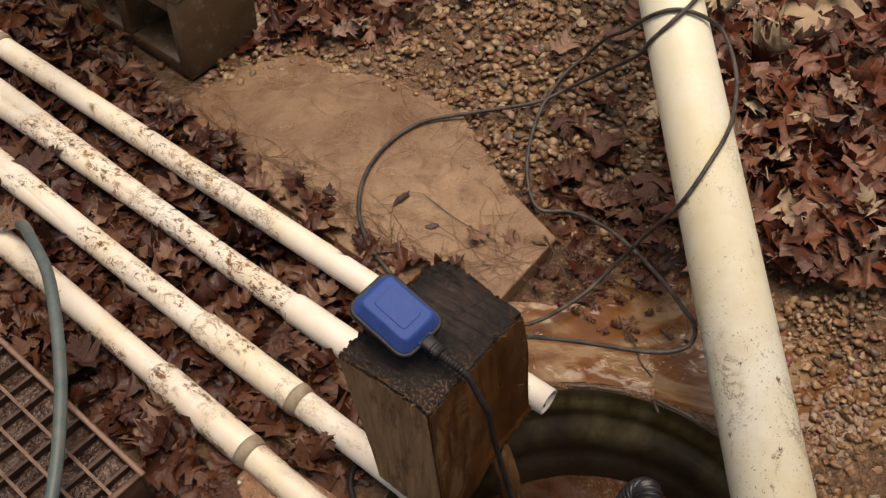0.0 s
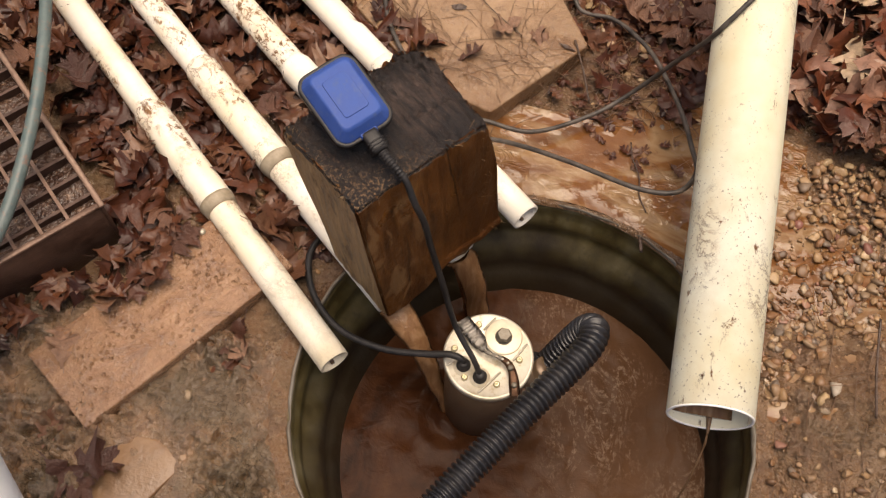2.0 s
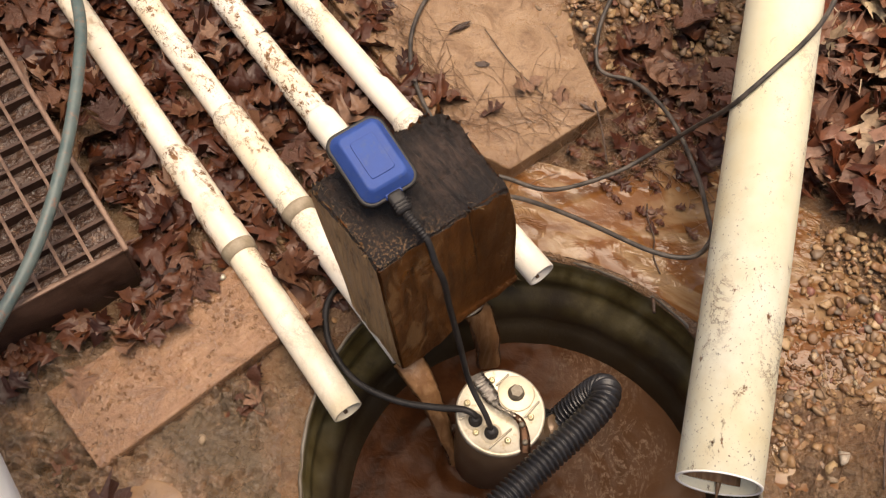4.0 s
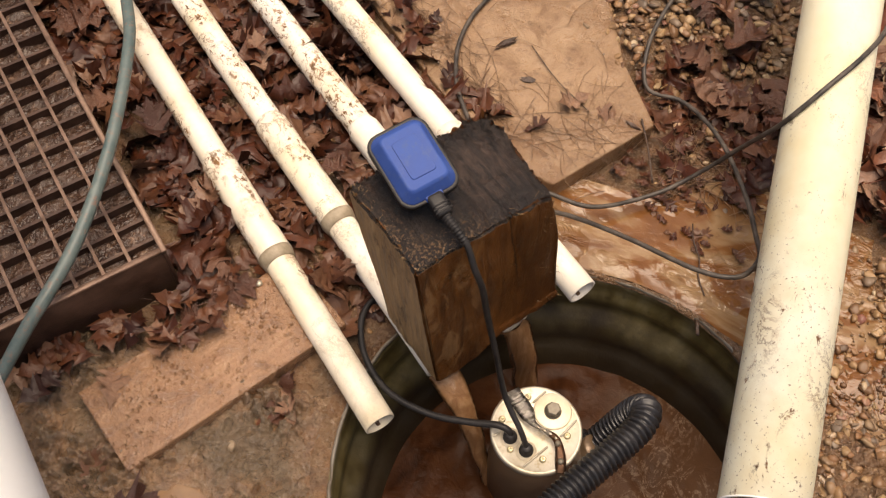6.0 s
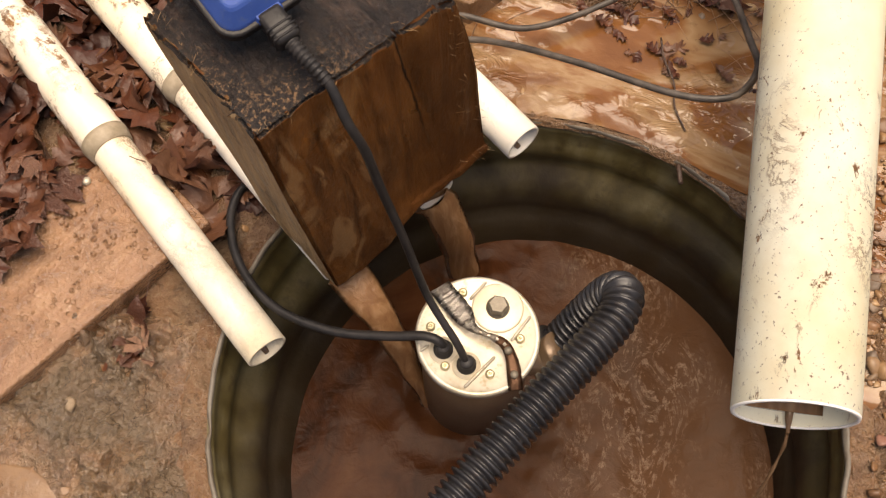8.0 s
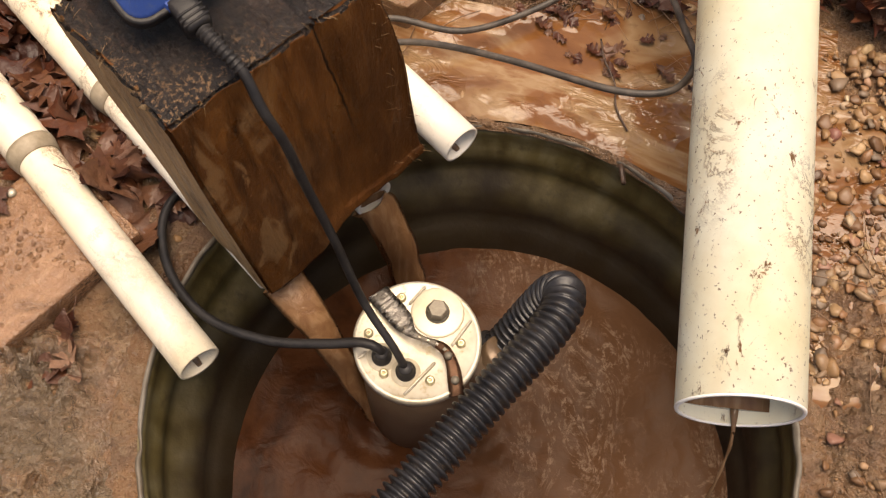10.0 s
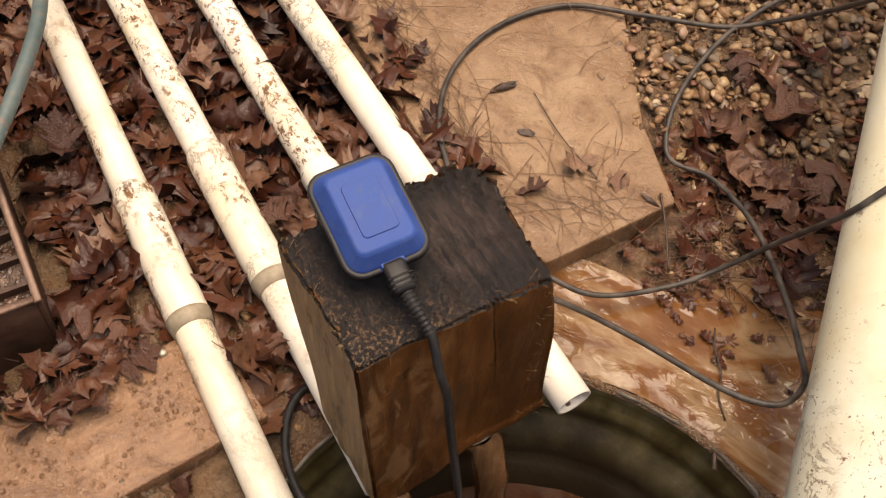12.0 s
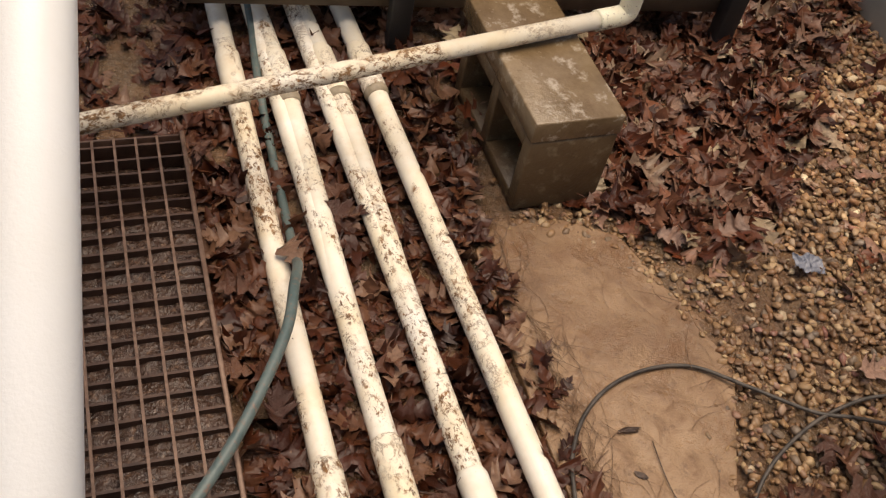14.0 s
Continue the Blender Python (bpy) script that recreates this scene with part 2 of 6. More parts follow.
def make_pebble(name="river_pebbles", pale=1.0):
    n = Nodes(name)
    r = n.ramp(n.island(), [(0.0, (0.085, 0.045, 0.024)), (0.16, (0.16, 0.082, 0.038)), (0.32, (0.25, 0.145, 0.068)), (0.46, (0.14, 0.105, 0.078)), (0.58, (0.32, 0.20, 0.10)),
                            (0.72, (0.20, 0.098, 0.046)), (0.84, (0.42, 0.29, 0.155)), (0.92, (0.19, 0.075, 0.055)), (1.0, (0.50, 0.40, 0.26))])
    m = n.noise(120, 4, 0.7)
    c = n.mix(n.gray(m, 0.5, 0.75, 0, 0.45), r, (0.10, 0.05, 0.022))
    c = n.mix(1.0, c, (pale, pale, pale), "MULTIPLY")
    return n.done(c, n.gray(m, 0.3, 0.7, 0.25, 0.55), n.bump(m, 0.35, 0.002), Specular_IOR_Level=0.4)


def make_water(name, a, b, rough, gloss=0.5, lift=0.35):
    n = Nodes(name)
    sw = n.noise(7, 5, 0.6, distortion=1.6)
    c = n.ramp(sw, [(0.32, a), (0.66, b)])
    rip = n.noise(34, 3, 0.55, distortion=0.9)
    return n.done(c, rough, n.bump(n.noise(90, 2), 0.15, 0.003, n.bump(rip, lift, 0.007)), IOR=1.31, Specular_IOR_Level=gloss)


def make_puddle():
    n = Nodes("muddy_puddle")
    sw = n.noise(4, 4, 0.55, n.stretch(1.0, 2.2, 1), 1.4)
    c = n.ramp(sw, [(0.30, (0.105, 0.040, 0.012)), (0.46, (0.165, 0.070, 0.024)), (0.54, (0.26, 0.165, 0.088)), (0.60, (0.21, 0.115, 0.052)), (0.70, (0.13, 0.055, 0.020))])
    skin = n.noise(30, 3, 0.5, n.stretch(1, 1.6, 1), 0.6)
    calm = n.gray(n.noise(5, 3), 0.46, 0.62, 0.03, 1.0)
    wave = n.mix(1.0, skin, calm, "MULTIPLY")
    c = n.mix(n.gray(n.noise(80, 4, 0.7), 0.58, 0.7, 0, 0.35), c, (0.09, 0.042, 0.018))
    return n.done(c, n.gray(sw, 0.4, 0.7, 0.06, 0.16), n.bump(n.noise(150, 3), 0.10, 0.002, n.bump(wave, 0.75, 0.026)), IOR=1.4, Specular_IOR_Level=0.5)


def make_simple(name, a, b, scale, rough, bump_scale=150, strength=0.25, dist=0.002, metal=0.0, spots=None, gloss=0.5):
    n = Nodes(name)
    f = n.noise(scale, 5, 0.65)
    c = n.ramp(f, [(0.32, a), (0.68, b)])
    if spots:
        c = n.mix(n.gray(n.noise(scale * 3.1, 5, 0.7), 0.55, 0.68), c, spots)
    lo, hi = rough
    return n.done(c, n.gray(f, 0.3, 0.7, lo, hi), n.bump(n.noise(bump_scale, 3), strength, dist), metal, Specular_IOR_Level=gloss)


def make_drum_steel():
    n = Nodes("algae_stained_drum_steel")
    streak = n.noise(9, 5, 0.65, n.stretch(3, 3, 0.5))
    dry = n.ramp(streak, [(0.3, (0.050, 0.037, 0.012)), (0.5, (0.098, 0.076, 0.027)), (0.72, (0.155, 0.130, 0.068))])
    wet = n.ramp(n.noise(6, 4), [(0.3, (0.014, 0.009, 0.004)), (0.7, (0.034, 0.024, 0.012))])
    # algae above the tide line, soaked dark steel below it
    tide = n.mix(0.16, n.axis(2), n.noise(7, 4, 0.6, n.stretch(1, 1, 0.3)))
    c = n.mix(n.span(tide, 0.020, 0.075), wet, dry)
    c = n.mix(n.gray(n.noise(40, 5, 0.7), 0.56, 0.68, 0, 0.6), c, (0.030, 0.020, 0.009))
    return n.done(c, n.gray(streak, 0.35, 0.65, 0.38, 0.62), n.bump(n.noise(90, 4), 0.35, 0.002), 0.1)


def make_drum_water():
    n = Nodes("muddy_drum_water")
    sw = n.noise(6, 6, 0.62, distortion=1.8)
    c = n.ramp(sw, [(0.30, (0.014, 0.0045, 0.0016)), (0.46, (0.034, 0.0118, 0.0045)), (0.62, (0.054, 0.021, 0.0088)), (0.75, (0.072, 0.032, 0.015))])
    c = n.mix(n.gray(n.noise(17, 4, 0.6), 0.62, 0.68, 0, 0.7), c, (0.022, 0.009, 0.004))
    # paler towards +x: silt, plus the sky's reflection put into the colour
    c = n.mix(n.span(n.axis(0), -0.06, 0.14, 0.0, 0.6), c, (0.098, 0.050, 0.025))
    # drifting froth in curled threads
    thread = n.ramp(n.noise(17, 6, 0.7, n.stretch(1.5, 0.8, 1), 1.6), [(0.45, (0, 0, 0)), (0.50, (1, 1, 1)), (0.54, (0, 0, 0))])
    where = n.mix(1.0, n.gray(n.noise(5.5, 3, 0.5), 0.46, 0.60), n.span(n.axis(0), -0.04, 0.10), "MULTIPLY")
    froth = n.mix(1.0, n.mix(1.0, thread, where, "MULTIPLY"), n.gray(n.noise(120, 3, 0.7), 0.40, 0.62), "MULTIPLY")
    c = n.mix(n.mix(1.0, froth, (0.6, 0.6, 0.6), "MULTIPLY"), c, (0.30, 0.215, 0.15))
    rip = n.noise(30, 4, 0.55, distortion=1.4)
    return n.done(c, n.mix(froth, (0.20, 0.20, 0.20), (0.6, 0.6, 0.6)), n.bump(n.noise(95, 2), 0.14, 0.003, n.bump(rip, 0.20, 0.007)), IOR=1.25, Specular_IOR_Level=0.12)


def make_stream():
    n = Nodes("falling_muddy_water")
    flow = n.noise(26, 5, 0.6, n.stretch(3, 3, 0.35), 0.7)
    c = n.ramp(flow, [(0.25, (0.175, 0.082, 0.036)), (0.5, (0.23, 0.118, 0.054)), (0.75, (0.34, 0.20, 0.105))])
    return n.done(c, 0.12, n.bump(flow, 0.55, 0.005), IOR=1.33, Specular_IOR_Level=0.5)


MUD, SILTY_MUD, SLAB, PLANK = make_mud(), make_mud("pale_silty_mud", 1.4, 0.7), make_slab(), make_plank()
PVC = make_pvc("stained_white_pvc", (0.87, 0.815, 0.715), 0.3, 0.525, 84)
PVC_BIG = make_pvc("yellowed_drain_pvc", (0.88, 0.84, 0.665), 0.2, 0.60, 48, 0.05, 0.5)
PVC_DIRTY = make_pvc("mud_caked_pvc", (0.83, 0.76, 0.635), 0.45, 0.495, 84)
PVC_CLEAN = make_simple("clean_white_pvc", (0.86, 0.84, 0.79), (0.89, 0.88, 0.85), 6, (0.3, 0.45))
BAND = make_simple("grey_primer_band", (0.24, 0.19, 0.12), (0.40, 0.33, 0.24), 60, (0.5, 0.7))
TIMBER, TIMBER_DRY, ENDGRAIN = make_timber(), make_timber_dry(), make_endgrain()
LEAF, LEAF_PALE = make_leaf("wet_oak_leaves", 0.37), make_leaf("drifted_oak_leaves", 0.98, 1.4)
LEAF_MID = make_leaf("faded_oak_leaves", 0.62, 1.35)
PEBBLE = make_pebble()
PEBBLE_PALE = make_pebble("pale_pebbles", 1.7)
GRIT = make_simple("dark_wet_grit", (0.085, 0.045, 0.021), (0.20, 0.115, 0.058), 60, (0.15, 0.4))
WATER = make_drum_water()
PUDDLE = make_puddle()
STREAM = make_stream()
STREAM_THIN = make_water("thin_muddy_trickle", (0.115, 0.062, 0.030), (0.21, 0.125, 0.07), 0.06, 0.6, 0.15)
STEEL_DRUM = make_drum_steel()
DRUM_LIP = make_simple("muddy_drum_lip", (0.070, 0.050, 0.029), (0.19, 0.17, 0.14), 22, (0.45, 0.7), 90, 0.4, 0.003)
LID = make_simple("scuffed_stainless_lid", (0.34, 0.29, 0.205), (0.56, 0.52, 0.44), 24, (0.32, 0.52), 90, 0.2, 0.001, 0.4, (0.30, 0.235, 0.135))
PUMP_BODY = make_simple("wet_pump_casing", (0.10, 0.062, 0.036), (0.21, 0.14, 0.085), 15, (0.25, 0.45), metal=0.3)
BOLT = make_simple("dull_steel_bolt", (0.13, 0.11, 0.08), (0.24, 0.21, 0.165), 120, (0.45, 0.65), metal=0.5)
LID_STAIN = make_simple("yellow_stained_lid", (0.50, 0.42, 0.29), (0.62, 0.55, 0.42), 40, (0.35, 0.55), 90, 0.15, 0.001, 0.3)
STRAP_GREY = make_simple("crumpled_galvanised_strap", (0.26, 0.23, 0.20), (0.50, 0.46, 0.41), 120, (0.25, 0.45), 220, 0.5, 0.002, 0.35)
BRASS = make_simple("brassy_screw", (0.5, 0.42, 0.25), (0.66, 0.58, 0.38), 150, (0.3, 0.45), metal=0.8)
RUST_STRAP = make_simple("rusty_steel_strap", (0.11, 0.045, 0.022), (0.22, 0.12, 0.07), 70, (0.35, 0.6), 200, 0.4, 0.001, 0.6)
RUBBER = make_simple("black_rubber", (0.012, 0.011, 0.011), (0.028, 0.025, 0.024), 40, (0.35, 0.55), gloss=0.25)
CORD = make_simple("scuffed_black_cord", (0.020, 0.017, 0.015), (0.105, 0.086, 0.070), 38, (0.4, 0.6), gloss=0.35)
HOSE = make_simple("black_corrugated_plastic", (0.011, 0.011, 0.013), (0.026, 0.025, 0.027), 30, (0.24, 0.42), spots=(0.032, 0.024, 0.018), gloss=0.42)
BLUE = make_simple("scuffed_blue_plastic", (0.022, 0.060, 0.245), (0.036, 0.084, 0.300), 30, (0.5, 0.68), 120, 0.2, 0.001, 0.0, (0.050, 0.088, 0.24), 0.3)
GREEN_HOSE = make_simple("green_garden_hose", (0.0595, 0.0936, 0.0897), (0.119, 0.151, 0.14), 30, (0.35, 0.55), spots=(0.204, 0.122, 0.0858))
GRATE = make_simple("rusty_wet_grate", (0.034, 0.0150, 0.0092), (0.088, 0.045, 0.029), 26, (0.35, 0.6), 200, 0.4, 0.002, 0.25)
GRATE_EDGE = make_simple("worn_grate_edge", (0.105, 0.057, 0.036), (0.22, 0.135, 0.094), 40, (0.35, 0.55), 200, 0.4, 0.002, 0.3)
CONCRETE = make_simple("damp_stained_concrete", (0.075, 0.042, 0.018), (0.135, 0.085, 0.040), 9, (0.35, 0.6), 130, 0.5, 0.004, 0, (0.20, 0.15, 0.09))
CAPSTONE = make_simple("wet_concrete_cap", (0.125, 0.078, 0.036), (0.25, 0.175, 0.10), 8, (0.1, 0.35), 130, 0.4, 0.003, 0, (0.40, 0.33, 0.25))
PALLET = make_simple("weathered_platform_wood", (0.065, 0.0425, 0.025), (0.15, 0.105, 0.065), 12, (0.5, 0.75), 120, 0.4, 0.003)
LEG = make_simple("dark_painted_leg", (0.015, 0.015, 0.015), (0.0375, 0.035, 0.0325), 20, (0.45, 0.65))
WALL = make_simple("pale_painted_wall", (0.50, 0.50, 0.41), (0.64, 0.63, 0.55), 5, (0.6, 0.8))
SCRAP = make_simple("pale_crumpled_plastic", (0.14, 0.15, 0.19), (0.30, 0.31, 0.35), 60, (0.25, 0.45))
ROCK = make_simple("pale_mottled_rock", (0.17, 0.125, 0.07), (0.40, 0.33, 0.22), 26, (0.4, 0.65), 120, 0.7, 0.006, 0, (0.10, 0.075, 0.035))
BARK = make_simple("wet_dark_bark", (0.028, 0.016, 0.011), (0.085, 0.045, 0.026), 60, (0.3, 0.55), 200, 0.7, 0.004)
NEEDLE = make_simple("brown_pine_needles", (0.11, 0.052, 0.023), (0.24, 0.13, 0.065), 20, (0.4, 0.6))
FLAT_STONE = make_simple("mud_filmed_stone", (0.155, 0.080, 0.036), (0.235, 0.132, 0.062), 12, (0.3, 0.55), 120, 0.4, 0.003, 0, (0.15, 0.082, 0.04))
STONE = make_simple("buff_flat_stone", (0.30, 0.20, 0.11), (0.45, 0.33, 0.20), 14, (0.35, 0.6), 150, 0.5, 0.004)


# ---------------------------------------------------------------- mesh helpers
def mesh_from(name, verts, faces, mats, smooth=True, index=None):
    me = bpy.data.meshes.new(name)
    me.from_pydata([tuple(v) for v in verts], [], faces)
    for m in mats if isinstance(mats, (list, tuple)) else [mats]:
        me.materials.append(m)
    if index is not None:
        me.polygons.foreach_set("material_index", index)
    if smooth:
        me.polygons.foreach_set("use_smooth", [True] * len(me.polygons))
    me.update()
    return me


def part(name, data, mats, parent, label="", smooth=True):
    """One mesh object, from a bmesh, a mesh or (verts, faces), under a thing or a part."""
    if isinstance(data, bmesh.types.BMesh):
        me = bpy.data.meshes.new(name)
        data.to_mesh(me)
        data.free()
        for m in mats if isinstance(mats, (list, tuple)) else [mats]:
            me.materials.append(m)
        if smooth:
            me.polygons.foreach_set("use_smooth", [True] * len(me.polygons))
    elif isinstance(data, tuple):
        me = mesh_from(name, data[0], data[1], mats, smooth)
    else:
        me = data
    ob = new(name, me)
    if parent:
        ob.parent = parent
    if label:
        tagged(ob, label)
    return ob


def empty(name, m, label, category, group=""):
    ob = new(name)
    ob.empty_display_size = 0.02
    ob.matrix_world = m
    return tagged(ob, label, category, group)


def box(sx, sy, sz, at=(0, 0, 0), bevel=0.002, segs=1):
    bm = bmesh.new()
    bmesh.ops.create_cube(bm, size=1, matrix=Matrix.Translation(at) @ Matrix.Diagonal((sx, sy, sz, 1)))
    if bevel:
        bmesh.ops.bevel(bm, geom=bm.edges[:], offset=bevel, segments=segs, affect="EDGES", profile=0.5)
    return bm


def prism(pts, z0, z1, bevel=0.003, rough=0.0, cuts=0):
    """An upright slab over an outline."""
    bm = bmesh.new()
    f = bm.faces.new([bm.verts.new((x, y, z0)) for x, y in pts])
    up = bmesh.ops.extrude_face_region(bm, geom=[f])
    bmesh.ops.translate(bm, verts=[v for v in up["geom"] if isinstance(v, bmesh.types.BMVert)], vec=(0, 0, z1 - z0))
    bmesh.ops.recalc_face_normals(bm, faces=bm.faces[:])
    if bevel:
        bmesh.ops.bevel(bm, geom=bm.edges[:], offset=bevel, segments=2, affect="EDGES", profile=0.5)
    if cuts:
        bmesh.ops.triangulate(bm, faces=bm.faces[:])
        bmesh.ops.subdivide_edges(bm, edges=[e for e in bm.edges if e.calc_length() > 0.02], cuts=cuts, use_grid_fill=True)
    if rough:
        for v in bm.verts:
            v.co += noise.noise_vector(v.co * 30) * rough
    return bm


def smooth_line(pts, step=0.008):
    """A Catmull-Rom line through the points, resampled."""
    p = [Vector(q) for q in pts]
    p = [p[0] * 2 - p[1]] + p + [p[-1] * 2 - p[-2]]
    out = []
    for a, b, c, d in zip(p, p[1:], p[2:], p[3:]):
        n = max(2, int((c - b).length / step))
        for i in range(n):
            t = i / n
            out.append(0.5 * (2 * b + (c - a) * t + (2 * a - 5 * b + 4 * c - d) * t * t + (3 * b - a - 3 * c + d) * t ** 3))
    out.append(p[-2])
    return out


def sweep(line, radius, segs=10, cap=True):
    """A tube along a line; radius is a number or a function of the length run."""
    verts, faces, run, side = [], [], 0.0, None
    for i, c in enumerate(line):
        d = (line[min(i + 1, len(line) - 1)] - line[max(i - 1, 0)]).normalized()
        if side is None:
            side = d.orthogonal().normalized()
        side = (side - d * side.dot(d)).normalized()
        other = d.cross(side)
        if i:
            run += (c - line[i - 1]).length
        r = radius(run) if callable(radius) else radius
        for k in range(segs):
            a = 2 * math.pi * k / segs
            verts.append(c + side * (r * math.cos(a)) + other * (r * math.sin(a)))
    for i in range(len(line) - 1):
        for k in range(segs):
            a, b = i * segs + k, i * segs + (k + 1) % segs
            faces.append((a, b, b + segs, a + segs))
    if cap:
        faces.append(tuple(range(segs))[::-1])
        faces.append(tuple(range(len(verts) - segs, len(verts))))
    return verts, faces


def revolve(profile, segs=32, closed=False, caps=True):
    """Turns (r, z) pairs round the z axis."""
    verts, faces = [], []
    for r, z in profile:
        for k in range(segs):
            a = 2 * math.pi * k / segs
            verts.append((r * math.cos(a), r * math.sin(a), z))
    n = len(profile)
    for i in range(n if closed else n - 1):
        j = (i + 1) % n
        for k in range(segs):
            m = (k + 1) % segs
            faces.append((i * segs + k, i * segs + m, j * segs + m, j * segs + k))
    if caps and not closed:
        if profile[0][0] > 1e-6:
            faces.append(tuple(range(segs))[::-1])
        if profile[-1][0] > 1e-6:
            faces.append(tuple(range((n - 1) * segs, n * segs)))
    return verts, faces


def along(a, b):
    """The pose whose z axis runs from a to b."""
    a, b = Vector(a), Vector(b)
    return Matrix.Translation(a) @ (b - a).to_track_quat("Z", "Y").to_matrix().to_4x4()


def step01(a, b, x):
    t = min(1.0, max(0.0, (x - a) / (b - a)))
    return t * t * (3 - 2 * t)


# ---------------------------------------------------------------- ground
DRUM = Vector((0.2215, 0.488, 0.0))
DRUM_R, RIM_Z, WATER_Z, WATER_R = 0.347, 0.045, -0.14, 0.308
# the drum leans: its axis at the water line
WATER_C = Vector((0.2465, 0.458, 0.0))


def rim_ground(y):
    """The mud stands over the lip on the far side of the drum, below it on the near side."""
    return RIM_Z - 0.005 + 0.010 * step01(0.62, 0.74, y)


def ground_z(x, y):
    z = 0.05 + 0.012 * noise.noise(Vector((x * 4, y * 4, 1.3))) + 0.006 * noise.noise(Vector((x * 15, y * 15, 4.1)))
    z += 0.003 * noise.noise(Vector((x * 42, y * 42, 7.7)))
    z += 0.075 * step01(0.56, 0.85, x) * step01(2.6, 1.6, y) * step01(-0.4, 0.2, y)
    z += 0.07 * math.exp(-((x - 0.42) ** 2 + (y - 1.85) ** 2) / 0.14)
    z -= 0.020 * math.exp(-((x - 0.34) ** 2 + (y - 0.91) ** 2) / 0.030)
    z -= 0.015 * step01(-0.05, -0.25, x) * step01(0.62, 0.5, y)
    z += 0.034 * step01(0.58, 0.78, -0.766 * x + 0.643 * y) * step01(0.62, 0.76, 0.643 * x + 0.766 * y)
    r = math.hypot(x - DRUM.x, y - DRUM.y)
    k = step01(DRUM_R + 0.10, DRUM_R, r)
    return z * (1 - k) + (rim_ground(y) + 0.3 * (z - 0.05)) * k


def spread(lo, hi, fine, far):
    mid = list(np.arange(lo, hi + fine / 2, fine))
    gap, a, b = fine, [], []
    x, y = lo, hi
    while y - hi < far:
        gap *= 1.35
        x, y = x - gap, y + gap
        a.append(x)
        b.append(y)
    return a[::-1] + mid + b


def build_ground():
    xs, ys = spread(-1.7, 1.3, 0.018, 70), spread(-0.3, 2.6, 0.018, 70)
    verts, inside = [], []
    for y in ys:
        for x in xs:
            r = math.hypot(x - DRUM.x, y - DRUM.y)
            inside.append(r < DRUM_R - 0.002)
            if DRUM_R - 0.03 < r < DRUM_R + 0.010:
                k = (DRUM_R - 0.001) / r
                verts.append((DRUM.x + (x - DRUM.x) * k, DRUM.y + (y - DRUM.y) * k, rim_ground(y) - 0.001))
            else:
                verts.append((x, y, ground_z(x, y)))
    n, faces = len(xs), []
    for j in range(len(ys) - 1):
        for i in range(n - 1):
            q = (j * n + i, j * n + i + 1, (j + 1) * n + i + 1, (j + 1) * n + i)
            if not all(inside[k] for k in q):
                faces.append(q)
    me = mesh_from("ground", verts, faces, MUD)
    return tagged(new("ground", me), "wet orange-brown mud with puddles and washed-in grit", "ground", kind="structure")


build_ground()

# puddle on the mud beside the drum
def build_puddle():
    verts, faces = [], []
    cx, cy = 0.36, 0.905
    for i in range(9):
        for k in range(40):
            a = 2 * math.pi * k / 40
            r = i / 8 * (0.20 + 0.05 * math.sin(2 * a + 1) + 0.03 * math.sin(5 * a))
            x, y = cx + 1.5 * r * math.cos(a), cy + 0.9 * r * math.sin(a)
            d = Vector((x - DRUM.x, y - DRUM.y, 0))
            if d.length < DRUM_R + 0.001:
                d = d.normalized() * (DRUM_R + 0.001)
            verts.append((DRUM.x + d.x, DRUM.y + d.y, 0.0515))
    for i in range(8):
        for k in range(40):
            m = (k + 1) % 40
            faces.append((i * 40 + k, i * 40 + m, (i + 1) * 40 + m, (i + 1) * 40 + k))
    tagged(new("puddle", mesh_from("puddle", verts, faces, PUDDLE)), "shallow muddy puddle on the ground beside the drum", "puddle", kind="structure")


build_puddle()


def build_collar():
    verts, faces, n = [], [], 220
    for k in range(n):
        a = 2 * math.pi * k / n
        y0 = DRUM.y + DRUM_R * math.sin(a)
        far = step01(0.60, 0.70, y0)
        for i, r in enumerate((DRUM_R - 0.0015 - 0.006 * far, DRUM_R + 0.004 - 0.007 * far, DRUM_R + 0.012, DRUM_R + 0.022, DRUM_R + 0.034)):
            x, y = DRUM.x + r * math.cos(a), DRUM.y + r * math.sin(a)
            low = (RIM_Z - 0.005 + 0.001 * far, RIM_Z - 0.004 + 0.011 * far)
            z = low[i] if i < 2 else ground_z(x, y) + (0.003 if i < 4 else -0.004)
            verts.append((x, y, z + 0.002 * noise.noise(Vector((x * 60, y * 60, 3)))))
    for k in range(n):
        for i in range(4):
            p, q = k * 5 + i, ((k + 1) % n) * 5 + i
            faces.append((p, p + 1, q + 1, q))
    tagged(new("mud_collar", mesh_from("mud_collar", verts, faces, MUD)), "wet mud packed round the rim of the drum", "mud", kind="structure")


build_collar()


